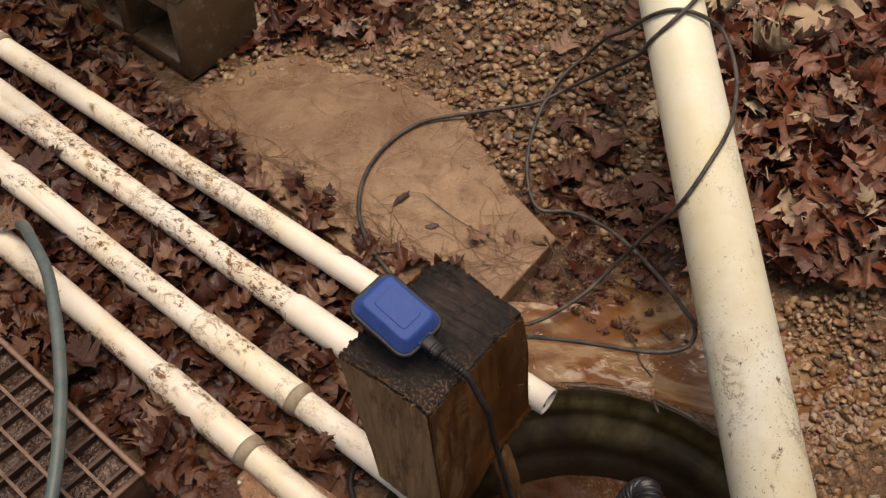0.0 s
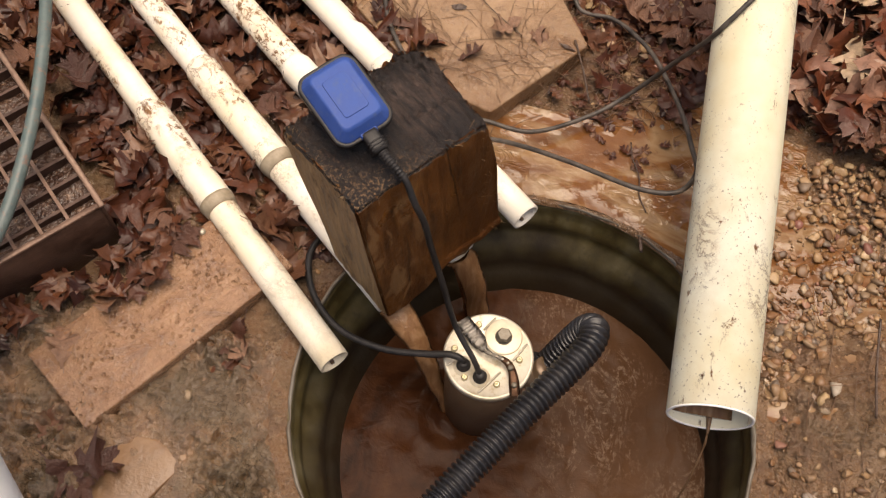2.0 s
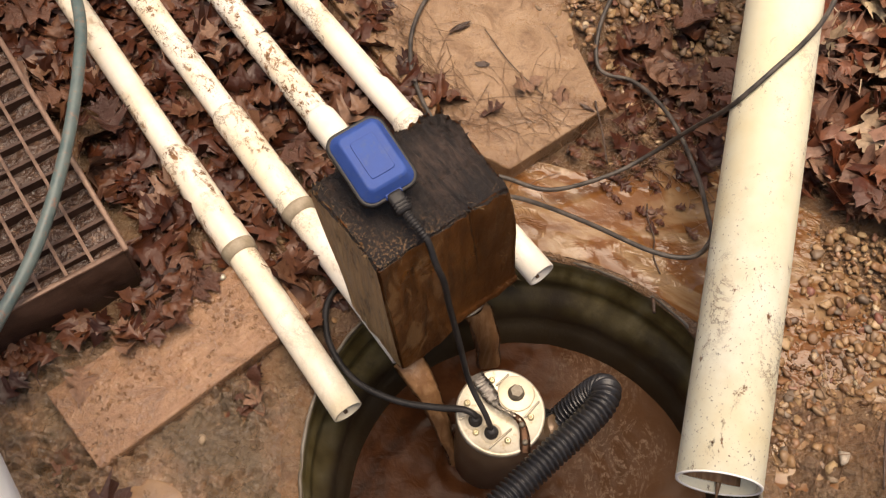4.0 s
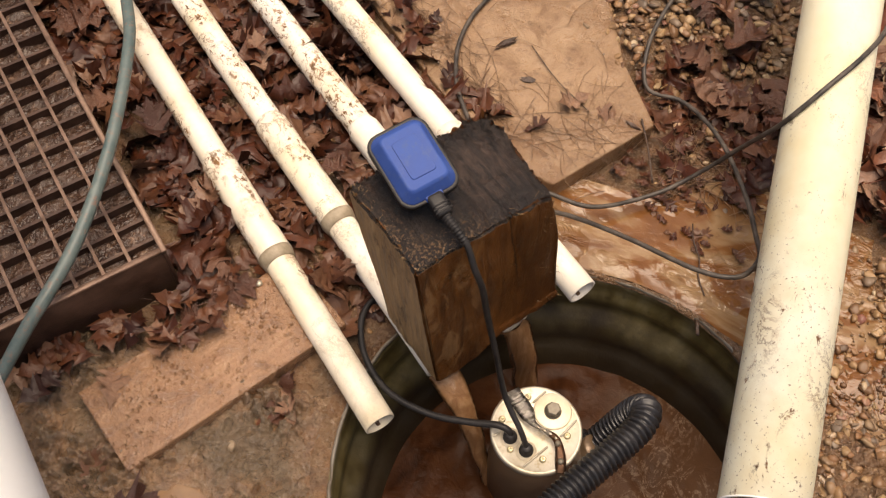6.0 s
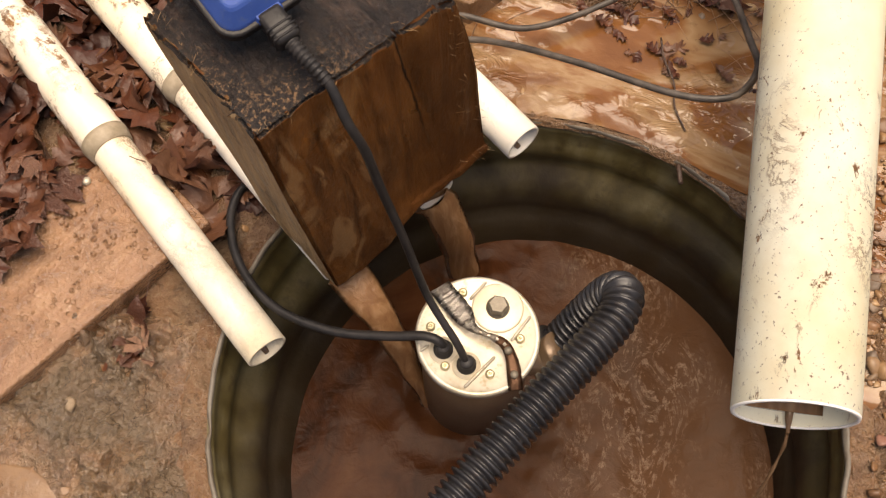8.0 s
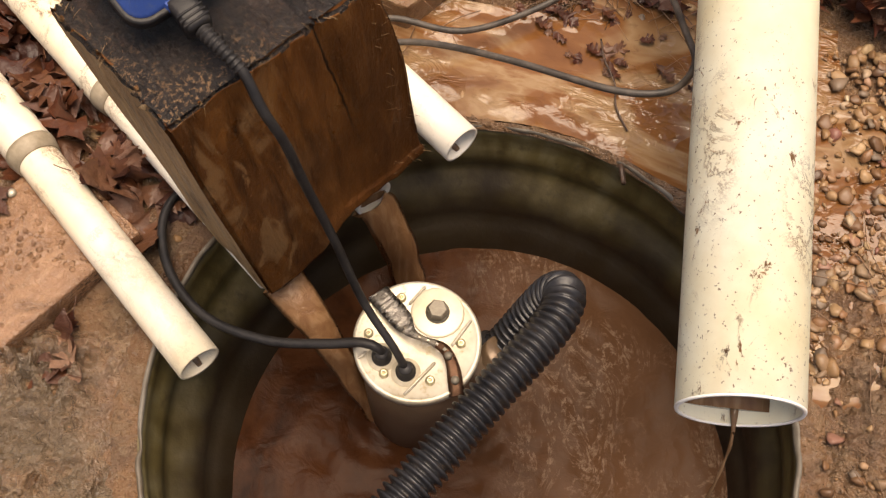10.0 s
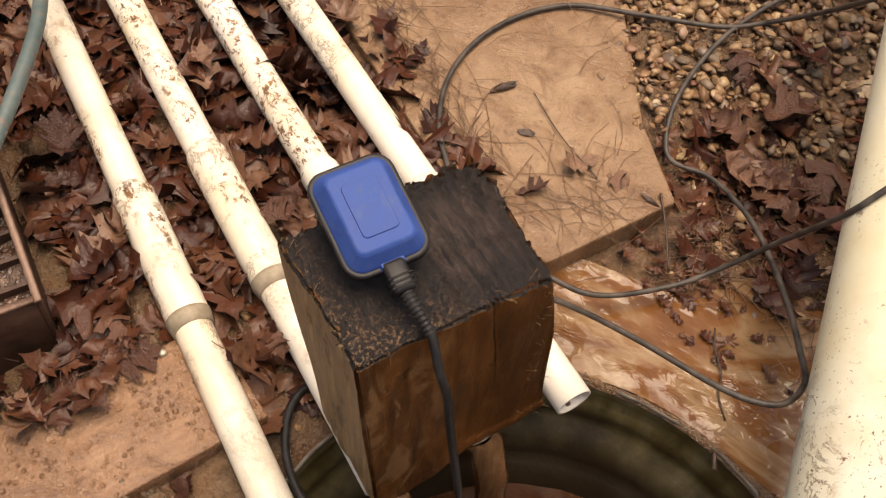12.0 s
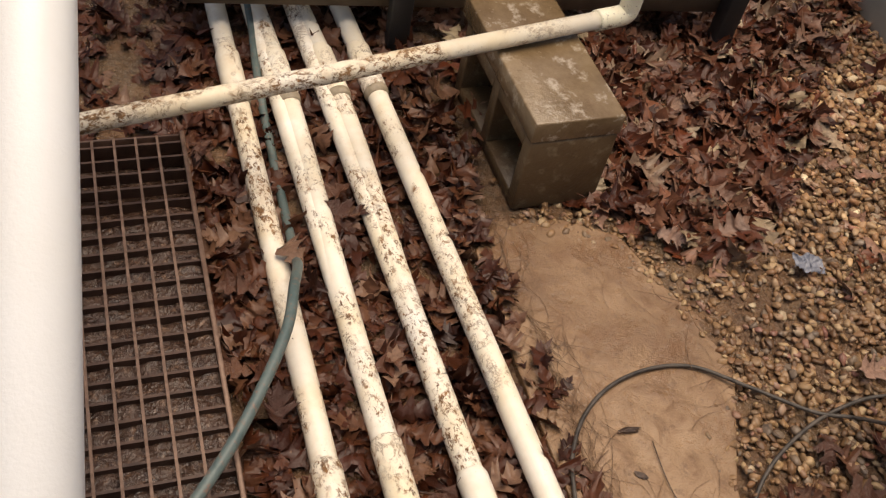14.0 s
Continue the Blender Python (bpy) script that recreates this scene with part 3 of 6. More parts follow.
def build_trodden(x0, x1, y0, y1, mat, tall, label):
    """Trodden, lumpy mud: a fine relief lying on the ground sheet."""
    bm = bmesh.new()
    nx, ny = int((x1 - x0) / 0.0030), int((y1 - y0) / 0.0030)
    bmesh.ops.create_grid(bm, x_segments=nx, y_segments=ny, size=0.5, matrix=Matrix.Translation(((x0 + x1) / 2, (y0 + y1) / 2, 0)) @ Matrix.Diagonal((x1 - x0, y1 - y0, 1, 1)))
    gone = []
    for w in bm.verts:
        x, y = w.co.x, w.co.y
        d = min(x - x0, x1 - x, y - y0, y1 - y, math.hypot(x - DRUM.x, y - DRUM.y) - DRUM_R - 0.012)
        if d < 0 and math.hypot(x - DRUM.x, y - DRUM.y) < DRUM_R + 0.012:
            gone.append(w)
        where = 0.3 + 0.7 * step01(-0.2, 0.15, noise.noise(Vector((x * 6, y * 6, 8.0))))
        lump = noise.voronoi(Vector((x * 48 + noise.noise(Vector((x * 30, y * 30, 0))), y * 48, 0.5)))[0][0] * 1.7
        fine = noise.noise(Vector((x * 95, y * 95, 2.0)))
        d1, at = noise.voronoi(Vector((x * 70, y * 70 + 0.6 * noise.noise(Vector((x * 40, y * 40, 4))), 3.5)))
        pit = 0.011 * step01(0.62, 0.25, d1[0]) * step01(0.0, 0.3, noise.noise(at[0] * 3.1))
        w.co.z = ground_z(x, y) + step01(0.0, 0.05, d) * where * tall * (0.014 * min(lump, 1.0) ** 1.5 + 0.007 * fine + 0.006 * noise.noise(Vector((x * 190, y * 150, 6.0))) - pit) * step01(0.06, 0.12, math.hypot(x + 0.29, y - 0.25)) + 0.003 - 0.007 * step01(0.04, 0.0, d)
    bmesh.ops.delete(bm, geom=gone, context="VERTS")
    tagged(part("mud", bm, mat, None), label, "mud", kind="structure")


build_trodden(-0.62, 0.02, -0.25, 0.52, SILTY_MUD, 2.0, "lumpy trodden wet mud between plank and drum")
build_trodden(0.44, 1.05, -0.25, 0.72, MUD, 0.8, "lumpy wet mud under the pebbles beside the drum")


# thin water standing between the pebbles right of the drum
def build_wet_film():
    bm = bmesh.new()
    bmesh.ops.create_grid(bm, x_segments=40, y_segments=44, size=0.5, matrix=Matrix.Translation((0.62, 0.74, 0)) @ Matrix.Diagonal((0.32, 0.44, 1, 1)))
    for w in bm.verts:
        x, y = w.co.x, w.co.y
        z = sum(ground_z(x + i, y + j) for i in (-0.02, 0, 0.02) for j in (-0.02, 0, 0.02)) / 9
        e = math.hypot((x - 0.62) / 0.16, (y - 0.74) / 0.22) + 0.5 * noise.noise(Vector((x * 14, y * 14, 2)))
        w.co.z = z + 0.004 - 0.03 * step01(0.75, 1.05, e)
    bmesh.ops.delete(bm, geom=[w for w in bm.verts if math.hypot(w.co.x - DRUM.x, w.co.y - DRUM.y) < DRUM_R + 0.015], context="VERTS")
    for f in bm.faces:
        f.smooth = True
    ob = part("puddle", bm, PUDDLE, None)
    tagged(ob, "thin muddy water standing between pebbles beside the drain pipe", "puddle", kind="structure")


build_wet_film()

# ---------------------------------------------------------------- drum with its water
def build_drum():
    thing = empty("steel_drum", Matrix.Translation(DRUM), "sunken steel drum with ribbed, algae-stained wall", "drum")
    outer = [(DRUM_R, RIM_Z - 0.004)]
    steps = 60
    for i in range(steps + 1):
        f = i / steps
        z = RIM_Z - 0.006 - f * 0.60
        r = DRUM_R - 0.005 - 0.038 * step01(0.0, 0.34, f)
        r += 0.004 * math.exp(-((f - 0.035) / 0.012) ** 2) + 0.008 * math.exp(-((f - 0.105) / 0.016) ** 2) - 0.007 * step01(0.125, 0.145, f) + 0.006 * math.exp(-((f - 0.215) / 0.018) ** 2)
        outer.append((r, z))
    outer.append((0.0, RIM_Z - 0.606))
    v, f = revolve(outer, 120, caps=False)
    lean = (WATER_C - DRUM) / (RIM_Z - WATER_Z)
    v = [Vector(p) + lean * (RIM_Z - p[2]) + Vector((p[0], p[1], 0)) * (0.004 * noise.noise(Vector((p[0] * 7, p[1] * 7, p[2] * 2)))) for p in v]
    part("wall", (v, f), STEEL_DRUM, thing)
    lip = [(DRUM_R - 0.003 + 0.0030 * math.cos(q), RIM_Z + 0.0044 * math.sin(q)) for q in (2 * math.pi * k / 8 for k in range(8))]
    v, f = revolve(lip, 240, closed=True)
    bent = []
    for x, y, z in v:
        k = 1 + 0.007 * noise.noise(Vector((x * 9, y * 9, 2))) + 0.004 * noise.noise(Vector((x * 40, y * 40, 5)))
        chip = 0.010 * step01(0.25, 0.5, noise.noise(Vector((x * 22, y * 22, 9))))
        bent.append((x * k, y * k, z - chip + 0.003 * noise.noise(Vector((x * 30, y * 30, 1)))))
    part("lip", (bent, f), DRUM_LIP, thing, "thin rolled lip, chipped and smeared with mud")


build_drum()


def build_drum_water():
    verts, faces = [(0, 0, 0)], []
    rings, segs = 46, 110
    for i in range(1, rings + 1):
        r = WATER_R * i / rings
        for k in range(segs):
            a = 2 * math.pi * k / segs
            x, y = r * math.cos(a), r * math.sin(a)
            s = math.hypot(x + 0.12, y - 0.06)
            s2 = math.hypot(x + 0.10, y - 0.22)
            z = 0.0024 * noise.noise(Vector((x * 20, y * 20, 0))) + 0.0016 * noise.noise(Vector((x * 52, y * 52, 3)))
            z += 0.004 * math.sin(s * 130) * math.exp(-s * 16) + 0.004 * math.sin(s2 * 130) * math.exp(-s2 * 16)
            verts.append((x, y, z))
    for k in range(segs):
        faces.append((0, 1 + k, 1 + (k + 1) % segs))
    for i in range(rings - 1):
        for k in range(segs):
            m = (k + 1) % segs
            a = 1 + i * segs
            faces.append((a + k, a + segs + k, a + segs + m, a + m))
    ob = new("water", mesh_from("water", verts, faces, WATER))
    ob.location = (WATER_C.x, WATER_C.y, WATER_Z)
    return tagged(ob, "rippled brown muddy water standing in the drum", "water", kind="structure")


WATER_OB = build_drum_water()

# ---------------------------------------------------------------- small pvc pipes on the ground
R_PIPE = 0.0241


def pvc_pipe(a, b, joints, label, mat=PVC, coupling=0.17, bow=0.0, silt=True):
    """A pipe from its far end a to its open end b; joints are lengths from b at which grey bands sit; bow is its sideways sag."""
    length = (Vector(b) - Vector(a)).length
    thing = empty("pvc_pipe", along(b, a), label, "pipe", "pipes laid to the drum")
    inv = thing.matrix_world.to_3x3().inverted()
    side = inv @ Vector((0.643, 0.766, 0))

    def bent(data):
        v, f = data
        return [Vector(p) + side * (bow * math.exp(-((p[2] - 1.42) / 0.48) ** 2)) for p in v], f

    w = 0.0038
    out = [(R_PIPE, length * i / 40) for i in range(41)]
    v, f = bent(revolve(out + [(R_PIPE - w, length), (R_PIPE - w, 0.10), (R_PIPE - w, 0.0)], 28, closed=True))
    part("tube", (v, f), mat, thing)
    for s, span in zip(joints, (coupling, 0.17)):
        r = R_PIPE + 0.0042
        v, f = bent(revolve([(R_PIPE - 0.001, s + 0.004), (r - 0.001, s + 0.004), (r, s + 0.007), (r, s + span - 0.01),
                             (r - 0.003, s + span), (R_PIPE - 0.001, s + span + 0.004)], 28, closed=True))
        part("coupling", (v, f), mat, thing)
        v, f = bent(revolve([(R_PIPE - 0.001, s - 0.012), (R_PIPE + 0.0022, s - 0.012), (r + 0.0009, s + 0.0035), (r + 0.0009, s + 0.009), (R_PIPE - 0.001, s + 0.009)], 28, closed=True))
        part("joint_band", (v, f), BAND, thing, "grey-brown primer band")
    if silt:
        down = inv @ Vector((0, 0, -1))
        down = Vector((down.x, down.y, 0)).normalized() * (R_PIPE - w - 0.0025)
        line = [down + Vector((0, 0, z)) for z in (0.005, 0.02, 0.05, 0.09, 0.16)]
        part("silt_tongue", sweep(line, lambda t: 0.0030 + 0.09 * min(t, 0.08), 10), GRIT, thing, "dark wet silt lying in the pipe mouth")
    return thing


def on_line(a, b, x):
    """The length from b at which the pipe a-b has this x."""
    a, b = Vector(a), Vector(b)
    return (b - a).length * (b.x - x) / (b.x - a.x)


P1 = ((-2.10, 2.22, 0.10), (-0.062, 0.482, 0.072))
P2 = ((-2.05, 2.26, 0.10), (-0.004, 0.592, 0.080))
P3 = ((-2.00, 2.33, 0.10), (0.084, 0.693, 0.086))
P4 = ((-1.95, 2.44, 0.10), (0.170, 0.768, 0.100))
pvc_pipe(*P1, [on_line(*P1, -0.307), on_line(*P1, -1.165)], "white pvc pipe caked with mud, open end over the drum", PVC_DIRTY, 0.22)
pvc_pipe(*P2, [on_line(*P2, -0.236), on_line(*P2, -1.095)], "white pvc pipe with mud flecks, pouring into the drum", coupling=0.235, bow=0.021, silt=False)
pvc_pipe(*P3, [on_line(*P3, -0.130), on_line(*P3, -1.025)], "white pvc pipe with mud flecks, running under the timber block", bow=0.028, silt=False)
pvc_pipe(*P4, [on_line(*P4, -0.078), on_line(*P4, -0.945)], "white pvc pipe with an open end beside the timber block", coupling=0.05)


# ---------------------------------------------------------------- large drain pipes
def drain_pipe(a, b, r, label, mat, segs=48, slant=0.0):
    """A wide pipe from a to its open end b, sawn off on a slant."""
    length = (Vector(b) - Vector(a)).length
    thing = empty("drain_pipe", along(b, a), label, "pipe")
    up = thing.matrix_world.to_3x3().inverted() @ Vector((0, 0, 1))

    def sawn(data):
        return [(x, y, z + slant * (x * up.x + y * up.y) if z < 0.01 else z) for x, y, z in data[0]], data[1]

    v, f = sawn(revolve([(r, 0.002), (r, length), (r - 0.004, length), (r - 0.004, 0.002)], segs, closed=True))
    part("tube", (v, f), mat, thing)
    v, f = sawn(revolve([(r, 0.0019), (r - 0.004, 0.0019), (r - 0.0035, 0.0), (r - 0.0006, 0.0)], segs, closed=True))
    part("cut_end", (v, f), PVC_CLEAN, thing, "pale cut pipe end")
    return thing


BIG_END, BIG_FAR = Vector((0.462, 0.482, 0.192)), Vector((0.405, 1.78, 0.452))
drain_pipe(BIG_FAR + (BIG_FAR - BIG_END) * 0.9, BIG_END, 0.0575, "wide yellowed drain pipe sloping down to the drum", PVC_BIG, slant=0.17)
LEFT_A = Vector((-0.64, 0.458, 0.608))
LEFT_D = Vector((-0.69, 0.69, 0.26)).normalized()
drain_pipe(LEFT_A + LEFT_D * 3.0, LEFT_A - LEFT_D * 0.75, 0.0575, "wide clean white drain pipe raised above the grate", PVC_CLEAN)

# ---------------------------------------------------------------- timber block on the pipes
TF, TL, TR = Vector((-0.028, 0.553, 0)), Vector((-0.144, 0.643, 0)), Vector((0.108, 0.726, 0))


def build_timber():
    mid = (TL + TR) / 2
    u, v = (TL - TF).normalized(), (TR - TF).normalized()
    a, b = (TL - TF).length / 2, (TR - TF).length / 2
    m = Matrix(((v.x, u.x, 0, mid.x), (v.y, u.y, 0, mid.y), (0, 0, 1, 0.104), (0, 0, 0, 1)))
    h, nx, ny, nz = 0.334, 92, 62, 50
    bm = bmesh.new()
    bmesh.ops.create_cube(bm, size=1, matrix=Matrix.Translation((0, 0, h / 2)) @ Matrix.Diagonal((2 * b, 2 * a, h, 1)))
    for axis, cuts in ((0, nx), (1, ny), (2, nz)):
        es = [e for e in bm.edges if abs((e.verts[0].co - e.verts[1].co)[axis]) > 1e-4
              and max(abs((e.verts[0].co - e.verts[1].co)[k]) for k in range(3) if k != axis) < 1e-6]
        bmesh.ops.subdivide_edges(bm, edges=es, cuts=cuts, use_grid_fill=True)
    for w in bm.verts:
        x, y, z = w.co
        # worn, charred back edge and corner
        wear = step01(0.25 * b, b, x) * step01(-0.2 * a, a, y)
        top = step01(h - 0.07, h, z)
        w.co.z -= top * (-0.006 * wear + 0.012 * step01(0.7 * b, b, x) * step01(0.4, -0.6, y / a) + 0.005 * step01(0.75, 1.0, abs(y) / a))
        w.co.x -= top * 0.006 * wear + step01(h - 0.16, h, z) * 0.012 * step01(0.4 * b, b, x)
        w.co.y -= top * 0.004 * wear
        g = noise.noise(Vector((x * 60, y * 60, z * 7))) * 0.0022 + noise.noise(Vector((x * 16, y * 16, z * 5))) * 0.004
        n = Vector((x / b if abs(x) > b * 0.99 else 0, y / a if abs(y) > a * 0.99 else 0, 0))
        w.co += n * g
        if z > h * 0.999:
            crumble = max(wear, step01(0.55, 1.0, y / a) * 0.7)
            w.co.z += noise.noise(Vector((x * 140, y * 9, 2))) * 0.0026 * step01(-0.3 * b, 0.1 * b, x) * step01(1.0, 0.75, abs(y) / a)
            w.co.z += noise.noise(Vector((x * 110, y * 110, 5))) * (0.0012 + 0.009 * crumble) + noise.noise(Vector((x * 45, y * 45, 8))) * 0.007 * crumble
            w.co.z -= 0.003 * math.exp(-((y + 0.012 + 0.15 * (x - 0.02)) / 0.004) ** 2) * step01(-0.02, 0.03, x)
        rag = top * (0.3 + wear)
        w.co.x += rag * 0.005 * noise.noise(Vector((x * 75, y * 75, z * 60)))
        w.co.y += rag * 0.005 * noise.noise(Vector((x * 75, y * 75, z * 60 + 9)))
        lean = Vector((0.030, 0.002, 0)) * (1 - z / h)
        w.co.y -= 0.016 * (1 - z / h) * max(0.0, y / a)
        w.co += Vector((lean.dot(v), lean.dot(u), 0))
        # rounded-off lower edge over the pipe mouth
        w.co.z += 0.040 * step01(0.07, 0.0, z) * step01(-0.1 * a, -a, y) * step01(-0.5 * b, 0.1 * b, x)
        # drying crack down the dark face
        if y < -a * 0.98:
            w.co.y += 0.002 * math.exp(-((x - 0.030 - 0.10 * (h - z)) / 0.004) ** 2) * step01(0.42 * h, 0.6 * h, z)
    edges = [e for e in bm.edges if len(e.link_faces) == 2 and e.calc_face_angle(0) > 1.0]
    bmesh.ops.bevel(bm, geom=edges, offset=0.004, segments=2, affect="EDGES")
    bm.normal_update()
    for f in bm.faces:
        f.material_index = 1 if f.normal.z > 0.25 and f.calc_center_median().z > h * 0.7 else 2 if f.normal.x < -0.5 and f.calc_center_median().x < -0.6 * b else 0
    roots = [w.co.copy() for w in bm.verts if w.co.y < -a * 0.85 and (w.co.x > b * 0.75 or w.co.z > h * 0.97)]
    roots += [w.co.copy() for w in bm.verts if w.co.x < -b * 0.85 and w.co.z > h * 0.97]
    ob = part("timber_block", bm, [TIMBER, ENDGRAIN, TIMBER_DRY], None)
    ob.matrix_world = m
    # frayed fibres standing off the edges
    rng, verts, faces = random.Random(3), [], []
    for p in rng.sample(roots, 150):
        d = Vector((p.x / b * 0.7 + rng.gauss(0, 0.5), -0.8 + rng.gauss(0, 0.5), rng.gauss(0.1, 0.7))).normalized()
        side = d.orthogonal().normalized() * rng.uniform(0.00018, 0.00035)
        up = d.cross(side)
        ln, k = rng.uniform(0.004, 0.013), len(verts)
        for q, w in ((p - d * 0.002, 1.0), (p + d * ln * 0.6 + Vector((0, 0, rng.uniform(-0.002, 0.002))), 0.8)):
            verts += [q + side * w, q - side * w, q + up * w]
        verts.append(p + d * ln + Vector((0, 0, rng.uniform(-0.004, 0.001))))
        faces += [(k, k + 1, k + 4, k + 3), (k + 1, k + 2, k + 5, k + 4), (k + 2, k, k + 3, k + 5), (k + 3, k + 4, k + 6), (k + 4, k + 5, k + 6), (k + 5, k + 3, k + 6)]
    tagged(part("frayed_fibres", (verts, faces), TIMBER_DRY, ob), "tan frayed wood fibres", kind="stuff")
    return tagged(ob, "heavy wet brown timber block with blackened, worn top, resting on pipes", "timber block")


build_timber()


# ---------------------------------------------------------------- float switch
def rounded(w, l, r, n=5):
    pts = []
    for cx, cy, a0 in ((w - r, l - r, 0), (-w + r, l - r, 90), (-w + r, -l + r, 180), (w - r, -l + r, 270)):
        for k in range(n + 1):
            a = radians(a0 + 90 * k / n)
            pts.append((cx + r * math.cos(a), cy + r * math.sin(a)))
    return pts


def loft(rings):
    verts, faces, n = [], [], len(rings[0][0])
    for pts, z in rings:
        verts += [(x, y, z) for x, y in pts]
    for i in range(len(rings) - 1):
        for k in range(n):
            m = (k + 1) % n
            faces.append((i * n + k, i * n + m, (i + 1) * n + m, (i + 1) * n + k))
    faces.append(tuple(range(n))[::-1])
    faces.append(tuple(range((len(rings) - 1) * n, len(rings) * n)))
    return verts, faces


def build_float():
    thing = empty("float_switch", pose(-0.071, 0.676, 0.462, -12, 3, 228.5), "blue plastic float switch, black rim, lying tilted on the timber", "float switch")
    W, L = 0.0405, 0.0525
    shell = [(rounded(W * 0.90, L * 0.92, 0.015), 0.016), (rounded(W * 0.90, L * 0.92, 0.015), 0.0205), (rounded(W * 0.88, L * 0.905, 0.0145), 0.0225), (rounded(W * 0.70, L * 0.76, 0.0085), 0.0345),
             (rounded(W * 0.66, L * 0.72, 0.0075), 0.0365), (rounded(W * 0.62, L * 0.69, 0.0065), 0.0372)]
    top = part("shell", loft(shell), BLUE, thing, smooth=False)
    panel = [(rounded(W * 0.42, L * 0.50, 0.0045), 0.0368), (rounded(W * 0.405, L * 0.485, 0.0045), 0.0384)]
    part("raised_panel", loft(panel), BLUE, top, smooth=False)
    lower = [(rounded(W * 0.6, L * 0.66, 0.010), -0.0125), (rounded(W * 0.72, L * 0.78, 0.012), -0.010), (rounded(W * 0.88, L * 0.91, 0.014), 0.005), (rounded(W * 0.90, L * 0.92, 0.015), 0.012)]
    part("lower_shell", loft(lower), BLUE, thing, smooth=False)
    rim = [(rounded(W * 0.95, L * 0.96, 0.017), 0.0105), (rounded(W * 1.0, L * 1.0, 0.018), 0.0115), (rounded(W * 1.0, L * 1.0, 0.018), 0.0185), (rounded(W * 0.985, L * 0.988, 0.0175), 0.0200), (rounded(W * 0.93, L * 0.95, 0.016), 0.0200)]
    part("rim", loft(rim), RUBBER, thing, "black seam rim")
    spout = loft([(rounded(0.0125, 0.008, 0.003), 0.0), (rounded(0.0105, 0.0065, 0.003), 0.005)])
    ob = part("spout", spout, BLUE, top, smooth=False)
    ob.matrix_local = pose(0, L * 0.86, 0.0185, 0, 0, 0)
    neck = part("cable_neck", box(0.021, 0.030, 0.019, (0, L + 0.009, 0.016), 0.004, 2), RUBBER, thing, "black cable neck")
    for i in range(3):
        part("neck_ridge", box(0.0225, 0.0022, 0.0205, (0, L + 0.010 + 0.0045 * i, 0.016), 0.0008), RUBBER, neck)
    line = smooth_line([(0, L + 0.020, 0.016), (-0.001, L + 0.034, 0.016), (-0.003, L + 0.050, 0.014), (-0.005, L + 0.064, 0.008)], 0.0010)
    part("strain_relief", sweep(line, lambda s: 0.0064 - 0.028 * s + 0.0010 * math.sin(s * 1500), 14), RUBBER, neck, "ribbed strain relief")
    # cable down to the pump
    m = thing.matrix_world
    world_pts = [m @ Vector((-0.003, L + 0.050, 0.014)), m @ Vector((-0.005, L + 0.066, 0.009)), (0.036, 0.586, 0.424), (0.049, 0.580, 0.392), (0.059, 0.576, 0.335), (0.078, 0.567, 0.25), (0.104, 0.545, 0.16), (0.138, 0.515, 0.124), (0.151, 0.503, 0.100)]
    inv = m.inverted()
    line = smooth_line([inv @ Vector(p) for p in world_pts], 0.006)
    part("cable", sweep(line, 0.0043, 10), RUBBER, thing, "black rubber cable running down to the pump")
    return thing


build_float()

# ---------------------------------------------------------------- pump
PUMP = Vector((0.158, 0.537, 0.090))


